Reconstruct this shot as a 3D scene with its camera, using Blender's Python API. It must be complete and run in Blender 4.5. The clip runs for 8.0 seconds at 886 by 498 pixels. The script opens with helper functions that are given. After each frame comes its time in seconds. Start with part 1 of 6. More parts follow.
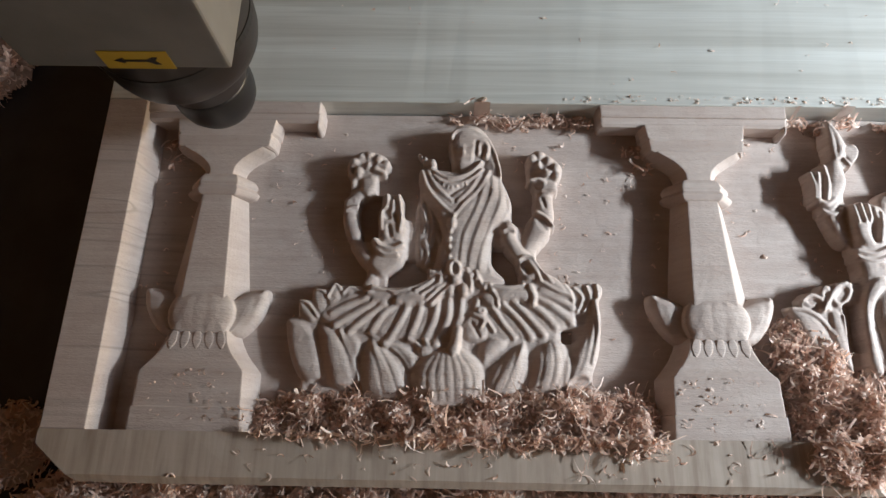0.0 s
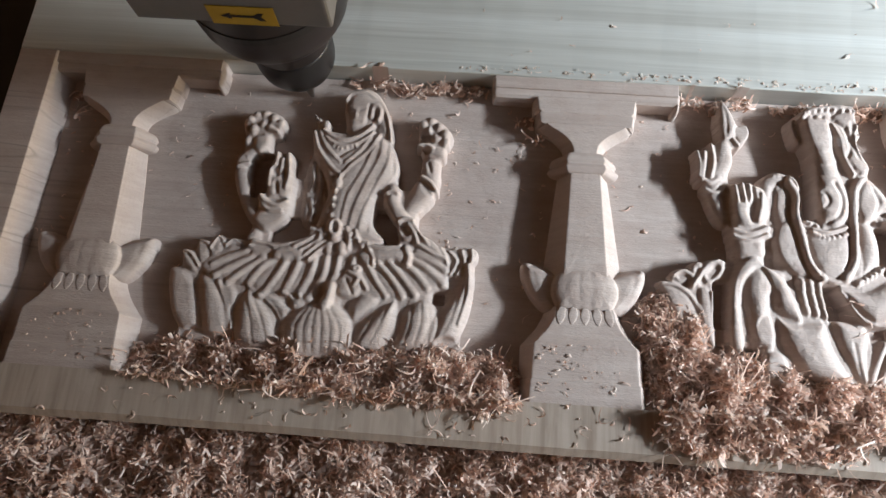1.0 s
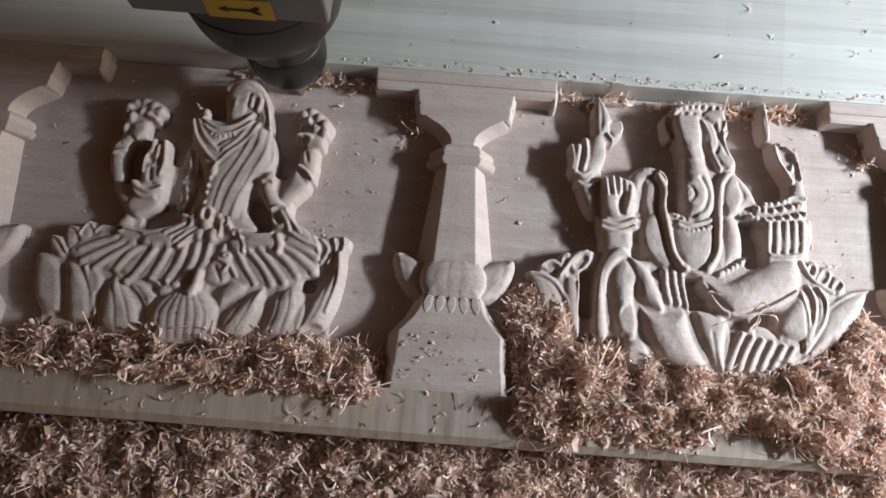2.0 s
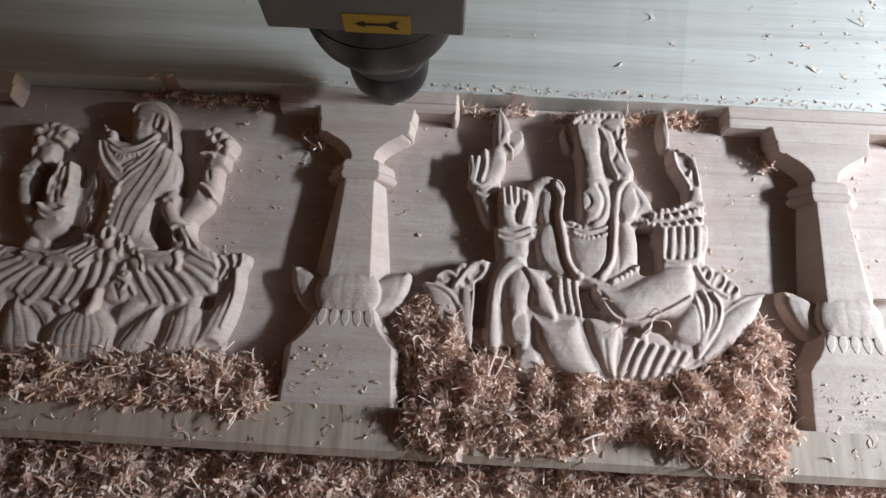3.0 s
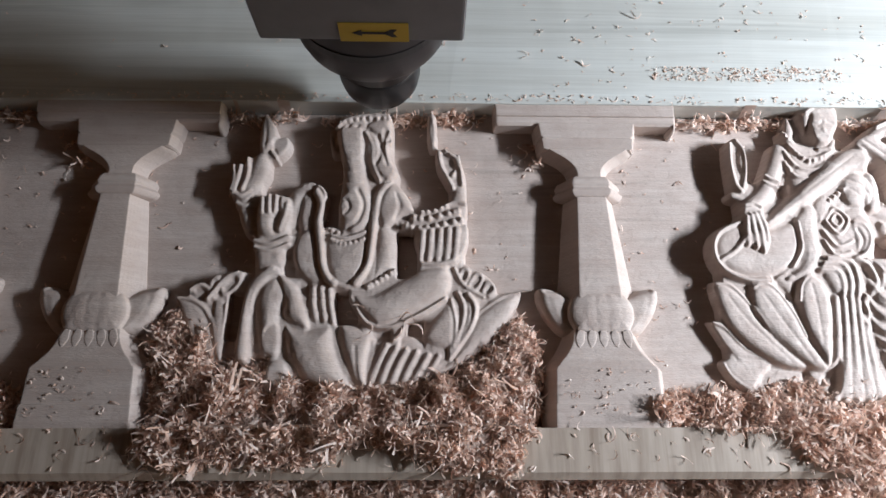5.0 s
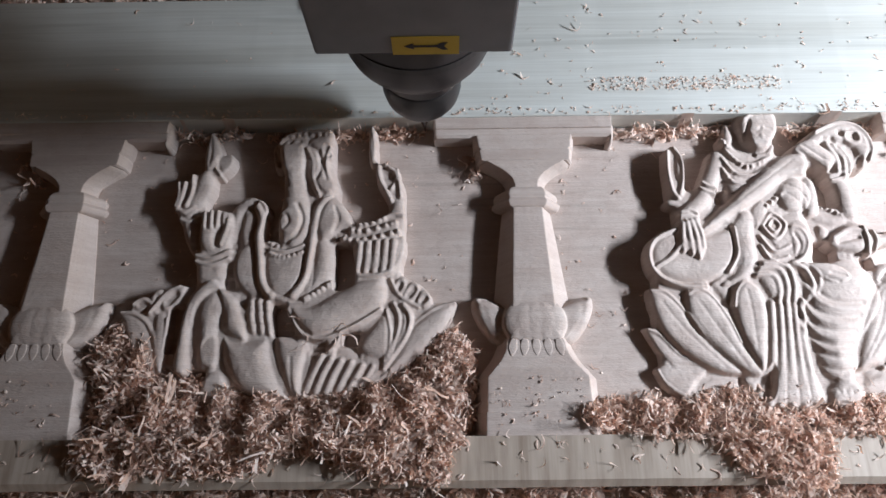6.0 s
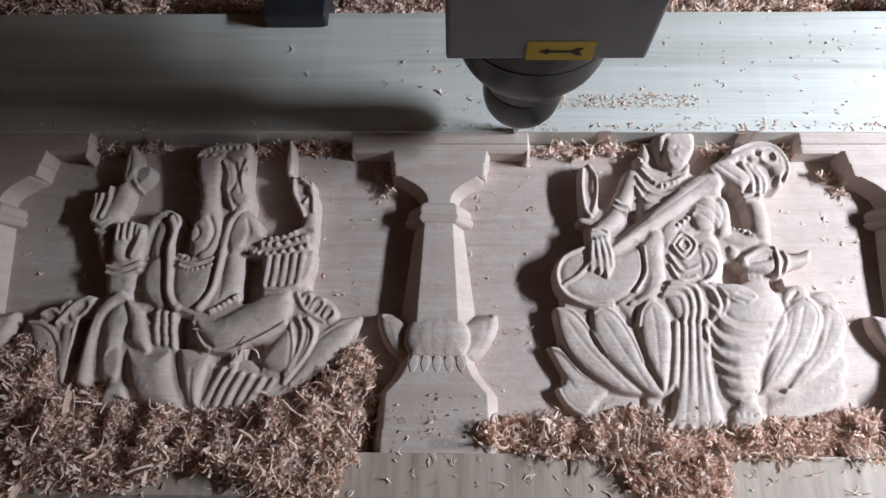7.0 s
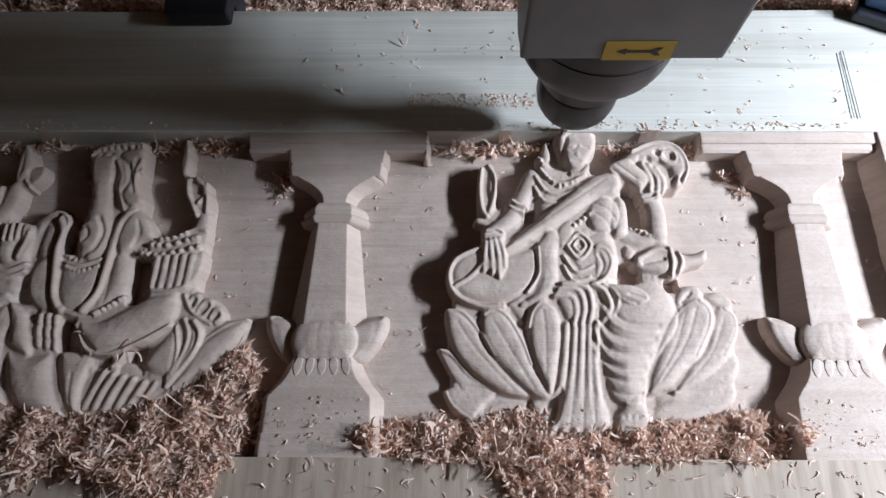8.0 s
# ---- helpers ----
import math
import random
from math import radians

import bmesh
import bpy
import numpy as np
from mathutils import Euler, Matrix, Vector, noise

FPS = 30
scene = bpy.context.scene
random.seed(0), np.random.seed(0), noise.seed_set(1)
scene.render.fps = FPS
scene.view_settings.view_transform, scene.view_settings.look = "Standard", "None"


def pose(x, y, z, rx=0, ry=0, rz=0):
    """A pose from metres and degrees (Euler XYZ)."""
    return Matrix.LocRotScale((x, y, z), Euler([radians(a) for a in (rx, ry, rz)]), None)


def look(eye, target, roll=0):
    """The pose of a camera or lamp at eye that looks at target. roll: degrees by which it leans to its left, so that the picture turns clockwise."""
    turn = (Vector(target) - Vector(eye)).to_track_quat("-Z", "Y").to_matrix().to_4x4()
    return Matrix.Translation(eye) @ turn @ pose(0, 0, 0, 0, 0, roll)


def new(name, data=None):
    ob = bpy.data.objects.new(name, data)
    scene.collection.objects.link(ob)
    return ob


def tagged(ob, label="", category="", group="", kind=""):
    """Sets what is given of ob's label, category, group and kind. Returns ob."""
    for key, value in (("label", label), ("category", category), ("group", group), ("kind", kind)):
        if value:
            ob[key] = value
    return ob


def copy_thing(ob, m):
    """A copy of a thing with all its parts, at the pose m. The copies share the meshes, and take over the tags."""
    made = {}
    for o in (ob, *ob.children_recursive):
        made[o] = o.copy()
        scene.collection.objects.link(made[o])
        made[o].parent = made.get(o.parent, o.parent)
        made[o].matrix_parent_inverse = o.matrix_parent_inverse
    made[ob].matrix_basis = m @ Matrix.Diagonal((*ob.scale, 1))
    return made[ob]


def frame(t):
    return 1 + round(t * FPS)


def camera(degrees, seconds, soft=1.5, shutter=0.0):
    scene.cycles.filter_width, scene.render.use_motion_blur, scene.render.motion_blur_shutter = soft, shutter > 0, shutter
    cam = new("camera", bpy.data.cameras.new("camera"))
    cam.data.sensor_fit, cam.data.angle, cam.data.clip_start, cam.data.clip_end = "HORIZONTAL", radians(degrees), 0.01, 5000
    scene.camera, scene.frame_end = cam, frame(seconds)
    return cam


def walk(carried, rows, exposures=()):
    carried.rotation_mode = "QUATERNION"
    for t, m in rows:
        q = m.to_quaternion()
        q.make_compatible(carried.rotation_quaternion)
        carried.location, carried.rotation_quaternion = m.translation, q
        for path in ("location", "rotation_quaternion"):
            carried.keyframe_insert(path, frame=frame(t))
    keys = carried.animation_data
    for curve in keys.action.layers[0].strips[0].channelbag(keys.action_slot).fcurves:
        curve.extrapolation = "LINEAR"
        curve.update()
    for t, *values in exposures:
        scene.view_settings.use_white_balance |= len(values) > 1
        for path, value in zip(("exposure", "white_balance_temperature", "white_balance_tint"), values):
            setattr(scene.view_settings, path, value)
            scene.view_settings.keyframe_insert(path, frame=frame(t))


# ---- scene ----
cam = camera(71.1, 8.0)
PATH = [
    (0, (-0.102, 0.017, 0.4), (-0.126, 0.655, -1.495), -1.2),
    (0.5, (-0.062, 0.011, 0.398), (-0.086, 0.639, -1.501), 0.0),
    (1, (-0.008, 0.001, 0.403), (-0.076, 0.597, -1.505), -2.4),
    (1.5, (0.044, -0.007, 0.404), (0.014, 0.603, -1.501), 2.0),
    (1.7, (0.053, -0.009, 0.401), (0.052, 0.609, -1.502), 4.6),
    (2.8, (0.126, -0.008, 0.403), (0.101, 0.664, -1.481), 1.2),
    (3, (0.146, -0.004, 0.407), (0.112, 0.659, -1.48), 0.2),
    (3.5, (0.19, 0.006, 0.408), (0.18, 0.675, -1.477), 1.4),
    (4, (0.227, 0.011, 0.409), (0.23, 0.693, -1.471), 1.9),
    (4.5, (0.266, 0.008, 0.405), (0.281, 0.671, -1.482), 2.5),
    (4.7, (0.280, 0.013, 0.406), (0.328, 0.648, -1.490), 5.0),
    (5.8, (0.346, -0.002, 0.408), (0.341, 0.700, -1.466), -0.9),
    (6, (0.357, 0.005, 0.413), (0.345, 0.698, -1.463), -1.6),
    (6.5, (0.386, 0.007, 0.409), (0.375, 0.718, -1.46), -1.4),
    (7, (0.429, 0.009, 0.414), (0.39, 0.73, -1.451), -2.7),
    (7.5, (0.471, 0.008, 0.409), (0.409, 0.742, -1.45), -3.9),
    (8, (0.502, 0.011, 0.407), (0.48, 0.738, -1.456), -1.5),
]
walk(cam, [(t, look(eye, target, roll)) for t, eye, target, roll in PATH], [(0, 2.08, 5950, 7), (1.5, 1.70, 5950, 8), (3.5, 1.06, 6000, 10), (4.5, 0.76, 6050, 11), (6.5, 0.22, 5950, 12), (8, -0.13, 5950, 12)])

# world and light
# a short tube light at the end of the bed
key = bpy.data.lights.new("tube_light", "AREA")
key.shape, key.size, key.size_y, key.energy, key.color = "RECTANGLE", 0.40, 0.07, 11.0, (0.90, 0.96, 1.0)
key.spread = radians(70)  # beam narrowed so that the light falls off faster towards the left end
tube_lamp = new("tube_light", key)
tube_lamp.matrix_world = look((1.70, 0.15, 0.62), (1.18, 0.15, 0.0))
SUN_ELEV = 11.0
world = bpy.data.worlds.new("world")
scene.world = world
world.use_nodes = True
wn = world.node_tree.nodes
sky = wn.new("ShaderNodeTexSky")
sky.sky_type, sky.sun_disc = "NISHITA", False
sky.sun_elevation, sky.sun_rotation = radians(SUN_ELEV), radians(90)
wn["Background"].inputs["Strength"].default_value = 0.05
world.node_tree.links.new(sky.outputs[0], wn["Background"].inputs["Color"])


# ---------------------------------------------------------------- materials
class Mat:
    """A node material with a Principled shader and small helpers."""

    def __init__(self, name, rough=0.6, metal=0.0, spec=0.5):
        self.m = bpy.data.materials.new(name)
        self.m.use_nodes = True
        self.t = self.m.node_tree
        self.b = self.t.nodes["Principled BSDF"]
        self.b.inputs["Roughness"].default_value = rough
        self.b.inputs["Metallic"].default_value = metal
        self.b.inputs["Specular IOR Level"].default_value = spec
        self.co = self.t.nodes.new("ShaderNodeTexCoord").outputs["Object"]

    def link(self, a, b):
        self.t.links.new(a, b)

    def noise(self, scale, stretch=(1, 1, 1), detail=4, rough=0.55, distortion=0.0):
        mp = self.t.nodes.new("ShaderNodeMapping")
        mp.inputs["Scale"].default_value = stretch
        self.link(self.co, mp.inputs["Vector"])
        n = self.t.nodes.new("ShaderNodeTexNoise")
        n.inputs["Scale"].default_value, n.inputs["Detail"].default_value = scale, detail
        n.inputs["Roughness"].default_value, n.inputs["Distortion"].default_value = rough, distortion
        self.link(mp.outputs[0], n.inputs["Vector"])
        return n.outputs["Fac"]

    def ramp(self, fac, *stops):
        r = self.t.nodes.new("ShaderNodeValToRGB")
        el = r.color_ramp.elements
        while len(el) < len(stops):
            el.new(0.5)
        for e, (p, c) in zip(el, stops):
            e.position, e.color = p, (*c, 1) if len(c) == 3 else c
        self.link(fac, r.inputs["Fac"])
        return r.outputs["Color"]

    def mix(self, fac, a, b, mode="MIX"):
        n = self.t.nodes.new("ShaderNodeMix")
        n.data_type, n.blend_type = "RGBA", mode
        for sock, val in ((n.inputs["Factor"], fac), (n.inputs["A"], a), (n.inputs["B"], b)):
            if isinstance(val, (int, float)):
                sock.default_value = val
            elif isinstance(val, tuple):
                sock.default_value = (*val, 1)
            else:
                self.link(val, sock)
        return n.outputs["Result"]

    def add(self, a, b, k=1.0):
        n = self.t.nodes.new("ShaderNodeMath")
        n.operation = "MULTIPLY_ADD"
        self.link(b, n.inputs[0])
        n.inputs[1].default_value = k
        self.link(a, n.inputs[2])
        return n.outputs[0]

    def random_island(self):
        return self.t.nodes.new("ShaderNodeNewGeometry").outputs["Random Per Island"]

    def random_object(self):
        return self.t.nodes.new("ShaderNodeObjectInfo").outputs["Random"]

    def color(self, c):
        if isinstance(c, tuple):
            self.b.inputs["Base Color"].default_value = (*c, 1)
        else:
            self.link(c, self.b.inputs["Base Color"])
        return self

    def bump(self, height, strength=0.3, distance=0.001):
        n = self.t.nodes.new("ShaderNodeBump")
        n.inputs["Strength"].default_value, n.inputs["Distance"].default_value = strength, distance
        self.link(height, n.inputs["Height"])
        self.link(n.outputs[0], self.b.inputs["Normal"])
        return self

    def roughness(self, fac, lo, hi):
        n = self.t.nodes.new("ShaderNodeMapRange")
        n.inputs["To Min"].default_value, n.inputs["To Max"].default_value = lo, hi
        self.link(fac, n.inputs["Value"])
        self.link(n.outputs[0], self.b.inputs["Roughness"])
        return self


def carved_wood():
    """Freshly cut pale hardwood with the grain along the board and fine tool marks."""
    m = Mat("carved_wood", 0.62, spec=0.3)
    grain = m.noise(14, (0.35, 6, 0.5), 6, 0.6, 0.4)
    fine = m.noise(160, (0.12, 2.2, 0.3), 4, 0.6)
    broad = m.noise(5, (0.6, 2.0, 1.0), 3)
    c = m.ramp(grain, (0.3, (0.49, 0.395, 0.345)), (0.55, (0.57, 0.475, 0.42)), (0.75, (0.63, 0.54, 0.485)))
    c = m.mix(m.ramp(fine, (0.35, (0.4, 0.4, 0.4)), (0.6, (0, 0, 0))), c, (0.45, 0.355, 0.305))
    c = m.mix(m.ramp(broad, (0.5, (0, 0, 0)), (0.75, (0.45, 0.45, 0.45))), c, (0.58, 0.46, 0.41))
    vein = m.ramp(m.noise(3.2, (0.35, 9, 1.5), 2, 0.5, 0.8), (0.475, (0, 0, 0)), (0.497, (0.8, 0.8, 0.8)), (0.512, (0, 0, 0)))
    patch = m.ramp(m.noise(2.6, (1, 1.4, 1), 2), (0.52, (0, 0, 0)), (0.66, (0.75, 0.75, 0.75)))
    c = m.mix(m.mix(1.0, vein, patch, "MULTIPLY"), c, (0.27, 0.22, 0.185))
    blotch = m.noise(55, (0.8, 1.2, 1), 5, 0.7)
    c = m.mix(m.ramp(blotch, (0.46, (0, 0, 0)), (0.68, (0.5, 0.5, 0.5))), c, (0.44, 0.33, 0.28))
    pits = m.ramp(m.noise(420, (0.7, 1.3, 1), 2, 0.5), (0.66, (0, 0, 0)), (0.74, (0.35, 0.35, 0.35)))
    c = m.mix(pits, c, (0.36, 0.27, 0.22))
    m.color(c)
    h = m.add(m.add(fine, m.noise(700, (0.5, 1.5, 1), 2), 0.8), m.noise(240, (0.8, 1.2, 1), 4, 0.65), 1.2)
    return m.bump(h, 0.5, 0.0006).roughness(grain, 0.55, 0.75).m


def planed_wood():
    """The uncut face of the board: smooth, cooler, with dark streaks along the grain."""
    m = Mat("planed_wood", 0.45, spec=0.5)
    grain = m.noise(10, (0.12, 5, 1), 7, 0.62, 0.6)
    streak = m.noise(5, (0.3, 7, 1), 4, 0.6, 0.5)
    fine = m.noise(220, (0.05, 2.5, 1), 3, 0.6)
    c = m.ramp(grain, (0.32, (0.50, 0.485, 0.435)), (0.5, (0.62, 0.61, 0.56)), (0.68, (0.71, 0.71, 0.665)))
    c = m.mix(m.ramp(streak, (0.57, (0, 0, 0)), (0.72, (0.55, 0.55, 0.55))), c, (0.30, 0.295, 0.26))
    c = m.mix(m.ramp(fine, (0.38, (0.22, 0.22, 0.22)), (0.55, (0, 0, 0))), c, (0.43, 0.415, 0.365))
    m.color(c)
    return m.bump(m.add(fine, grain, 0.6), 0.2, 0.0003).roughness(streak, 0.38, 0.6).m


def border_wood():
    """The milled front border, with cross-grain cutter streaks."""
    m = Mat("border_wood", 0.55, spec=0.35)
    across = m.noise(45, (3.0, 0.25, 1), 5, 0.6, 0.2)
    broad = m.noise(6, (1.0, 1.5, 1), 4)
    fine = m.noise(200, (0.3, 1.2, 1), 3)
    c = m.ramp(across, (0.3, (0.31, 0.235, 0.18)), (0.5, (0.44, 0.355, 0.285)), (0.7, (0.53, 0.44, 0.365)))
    c = m.mix(m.ramp(broad, (0.45, (0, 0, 0)), (0.7, (0.6, 0.6, 0.6))), c, (0.43, 0.365, 0.30))
    m.color(c)
    return m.bump(m.add(fine, across, 0.8), 0.25, 0.0004).m


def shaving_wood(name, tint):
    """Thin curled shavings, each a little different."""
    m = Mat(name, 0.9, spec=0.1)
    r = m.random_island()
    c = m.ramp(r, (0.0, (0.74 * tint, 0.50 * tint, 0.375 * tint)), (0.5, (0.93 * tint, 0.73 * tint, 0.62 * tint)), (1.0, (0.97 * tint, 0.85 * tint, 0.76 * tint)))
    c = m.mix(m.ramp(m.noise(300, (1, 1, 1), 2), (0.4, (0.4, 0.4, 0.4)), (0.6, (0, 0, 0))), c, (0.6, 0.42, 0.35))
    m.color(c)
    glow = m.t.nodes.new("ShaderNodeBsdfTranslucent")
    m.link(c, glow.inputs["Color"])
    both = m.t.nodes.new("ShaderNodeMixShader")
    both.inputs[0].default_value = 0.3
    m.link(m.b.outputs[0], both.inputs[1])
    m.link(glow.outputs[0], both.inputs[2])
    m.link(both.outputs[0], m.t.nodes["Material Output"].inputs["Surface"])
    return m.m


def painted(name, col, rough=0.4, metal=0.0, vary=0.12, scale=30):
    m = Mat(name, rough, metal)
    n = m.noise(scale, (1, 1, 1), 5)
    dark = tuple(v * (1 - vary) for v in col)
    light = tuple(min(1, v * (1 + vary)) for v in col)
    m.color(m.ramp(n, (0.35, dark), (0.65, light)))
    return m.bump(m.noise(scale * 14, (1, 1, 1), 2), 0.08, 0.0003).roughness(n, rough * 0.85, min(1, rough * 1.2)).m


CARVED, PLANED, BORDER = carved_wood(), planed_wood(), border_wood()
# second one: the shaving colour darkened, as shade between the strips of a heap
SHAVING, SHADED_DUST = shaving_wood("wood_shaving", 1.0), shaving_wood("shaded_wood_dust", 0.66)
COVER = painted("cover_grey_paint", (0.20, 0.205, 0.22), 0.45)
BLACK = painted("black_anodised", (0.018, 0.017, 0.018), 0.38, 0.0)
MOTOR = painted("dark_motor_shell", (0.026, 0.022, 0.023), 0.38, 0.0)
STEEL = painted("cutter_steel", (0.5, 0.5, 0.5), 0.25, 1.0)
YELLOW = painted("yellow_label", (0.52, 0.36, 0.03), 0.5, vary=0.08)
INK = painted("black_ink", (0.015, 0.012, 0.01), 0.5)
CLAMP = painted("dark_clamp", (0.02, 0.022, 0.03), 0.5)
BLUE = painted("blue_hose", (0.03, 0.09, 0.22), 0.4)
BED = painted("bed_slate", (0.022, 0.024, 0.030), 0.55, vary=0.3)
PENCIL = painted("pencil_line", (0.06, 0.06, 0.065), 0.7)
SLOT = painted("slot_aluminium", (0.30, 0.31, 0.31), 0.4, 0.7)
# colour of the unseen walls, red-brown so their bounce warms the shadows
BOUNCE_PLASTER = painted("warm_bounce_plaster", (0.36, 0.27, 0.22), 0.9, vary=0.1, scale=3)
CONCRETE = painted("workshop_concrete", (0.25, 0.25, 0.24), 0.9, vary=0.2, scale=4)


# ---------------------------------------------------------------- mesh helpers
def part(name, bm, material, parent=None, label="", smooth=False):
    """Links a bmesh as one mesh object, under a thing or a part."""
    me = bpy.data.meshes.new(name)
    bmesh.ops.recalc_face_normals(bm, faces=bm.faces)
    bm.to_mesh(me)
    bm.free()
    me.materials.append(material)
    if smooth:
        me.shade_smooth()
    ob = new(name, me)
    if parent is not None:
        ob.parent = parent
    if label:
        tagged(ob, label)
    return ob


def grid_part(name, verts, faces, material, parent=None, label="", smooth=True):
    me = bpy.data.meshes.new(name)
    me.from_pydata(verts, [], faces)
    me.materials.append(material)
    if smooth:
        me.shade_smooth()
    me.update()
    ob = new(name, me)
    if parent is not None:
        ob.parent = parent
    if label:
        tagged(ob, label)
    return ob


def box(x0, x1, y0, y1, z0, z1, bevel=0.0, seg=2, bm=None):
    own = bm is None
    bm = bm or bmesh.new()
    made = bmesh.ops.create_cube(bm, size=1, matrix=Matrix.LocRotScale(((x0 + x1) / 2, (y0 + y1) / 2, (z0 + z1) / 2), None, (x1 - x0, y1 - y0, z1 - z0)))
    if bevel:
        edges = {e for v in made["verts"] for e in v.link_edges}
        bmesh.ops.bevel(bm, geom=list(edges), offset=bevel, segments=seg, profile=0.6, affect="EDGES")
    return bm


def turned(profile, seg=48, bm=None):
    """A solid of revolution about z from (radius, z) pairs, closed at both ends."""
    bm = bm or bmesh.new()
    rings = []
    for r, z in profile:
        rings.append([bm.verts.new((r * math.cos(2 * math.pi * i / seg), r * math.sin(2 * math.pi * i / seg), z)) for i in range(seg)])
    for a, b in zip(rings, rings[1:]):
        for i in range(seg):
            bm.faces.new((a[i], a[(i + 1) % seg], b[(i + 1) % seg], b[i]))
    bm.faces.new(rings[0][::-1])
    bm.faces.new(rings[-1])
    return bm


# ---------------------------------------------------------------- relief carving, in millimetres above the sunk ground
GROUND = -0.018


def field(x0, x1, y0, y1, step=0.7):
    xs, ys = np.arange(x0, x1 + step, step), np.arange(y0, y1 + step, step)
    X, Y = np.meshgrid(xs, ys)
    return {"X": X, "Y": Y, "H": np.zeros_like(X), "step": step, "x0": x0, "y0": y0}


def window(g, x0, x1, y0, y1):
    s, (ny, nx) = g["step"], g["H"].shape
    i0, i1 = max(0, int((x0 - g["x0"]) / s)), min(nx, int((x1 - g["x0"]) / s) + 2)
    j0, j1 = max(0, int((y0 - g["y0"]) / s)), min(ny, int((y1 - g["y0"]) / s) + 2)
    return slice(j0, max(j0, j1)), slice(i0, max(i0, i1))


def smooth_line(pts, n=12):
    """Catmull-Rom samples through the points."""
    p = np.array([pts[0], *pts, pts[-1]], float)
    out = []
    for a, b, c, d in zip(p, p[1:], p[2:], p[3:]):
        for t in np.linspace(0, 1, n, endpoint=False):
            out.append(0.5 * (2 * b + (c - a) * t + (2 * a - 5 * b + 4 * c - d) * t * t + (3 * b - a - 3 * c + d) * t ** 3))
    out.append(p[-1])
    return np.array(out)


def near_line(g, pts, reach):
    q = smooth_line(pts) if len(pts) > 2 else np.linspace(pts[0], pts[-1], 14)
    w = window(g, q[:, 0].min() - reach, q[:, 0].max() + reach, q[:, 1].min() - reach, q[:, 1].max() + reach)
    X, Y = g["X"][w], g["Y"][w]
    best, where = np.full(X.shape, 1e9), np.zeros(X.shape)
    n = len(q) - 1
    for i in range(n):
        (ax, ay), (bx, by) = q[i], q[i + 1]
        dx, dy = bx - ax, by - ay
        t = np.clip(((X - ax) * dx + (Y - ay) * dy) / (dx * dx + dy * dy + 1e-9), 0, 1)
        d = np.hypot(X - ax - t * dx, Y - ay - t * dy)
        m = d < best
        best[m], where[m] = d[m], (i + t[m]) / n
    return w, best, where


def tube(g, pts, r0, r1, h0, h1=None, drop=0.9, moat=0.4):
    """A rounded limb, fold or rope along the points."""
    h1 = h0 if h1 is None else h1
    w, d, t = near_line(g, pts, max(r0, r1) + 2)
    r, h = r0 + (r1 - r0) * t, h0 + (h1 - h0) * t
    low = np.maximum(h - drop * r, 0.5)
    z = np.where(d < r, low + (h - low) * np.sqrt(np.clip(1 - (d / r) ** 2, 0, 1)), 0)
    H = g["H"][w]
    H = np.where((d >= r) & (d < r + 1.6) & (H > 2.5) & (H < h + 1), H - moat * (1 - (d - r) / 1.6), H)
    g["H"][w] = np.maximum(H, z)


def form(g, outline, top, soft, rim=None):
    """A rounded mass inside a smooth closed outline, laid over what is there: top at its middle, rim at its edge, soft is how far in the edge is rounded."""
    rim = max(top - 0.75 * soft, 2.0) if rim is None else rim
    p = np.array(outline, float)
    a, b, c, d = (np.roll(p, k, 0)[:, None, :] for k in (1, 0, -1, -2))
    t = np.linspace(0, 1, 6, endpoint=False)[None, :, None]
    q = (0.5 * (2 * b + (c - a) * t + (2 * a - 5 * b + 4 * c - d) * t * t + (3 * b - a - 3 * c + d) * t ** 3)).reshape(-1, 2)
    w = window(g, q[:, 0].min(), q[:, 0].max(), q[:, 1].min(), q[:, 1].max())
    X, Y = g["X"][w], g["Y"][w]
    near, inside = np.full(X.shape, 1e9), np.zeros(X.shape, bool)
    for (ax, ay), (bx, by) in zip(q, np.roll(q, -1, 0)):
        dx, dy = bx - ax, by - ay
        s = np.clip(((X - ax) * dx + (Y - ay) * dy) / (dx * dx + dy * dy + 1e-9), 0, 1)
        near = np.minimum(near, np.hypot(X - ax - s * dx, Y - ay - s * dy))
        if abs(dy) > 1e-9:
            inside ^= ((ay > Y) != (by > Y)) & (X < ax + (Y - ay) * dx / dy)
    reach = min(soft, near[inside].max()) if inside.any() else soft
    under = g["H"][w]
    edge = np.where(under > 2, np.clip(under + 0.5, min(rim, top - 0.3), top - 0.3), rim)
    z = edge + (top - edge) * np.sqrt(np.clip(1 - (1 - np.clip(near / reach, 0, 1)) ** 2, 0, 1))
    g["H"][w] = np.where(inside, z, under)


def groove(g, pts, r, depth):
    w, d, _ = near_line(g, pts, 2.5 * r)
    H = g["H"][w]
    g["H"][w] = np.where(H > 0.3, np.maximum(H - depth * np.exp(-(d / r) ** 2), 0.3), H)


def blob(g, x, y, rx, ry, h, ang=0.0, low=None, power=0.5):
    """A rounded swelling; low is the height of its rim."""
    low = max(h - 0.9 * min(rx, ry), 0.5) if low is None else low
    m = max(rx, ry)
    w = window(g, x - m, x + m, y - m, y + m)
    c, s = math.cos(radians(ang)), math.sin(radians(ang))
    X, Y = g["X"][w] - x, g["Y"][w] - y
    d = ((X * c + Y * s) / rx) ** 2 + ((Y * c - X * s) / ry) ** 2
    z = np.where(d < 1, low + (h - low) * np.clip(1 - d, 0, 1) ** power, 0)
    g["H"][w] = np.maximum(g["H"][w], z)


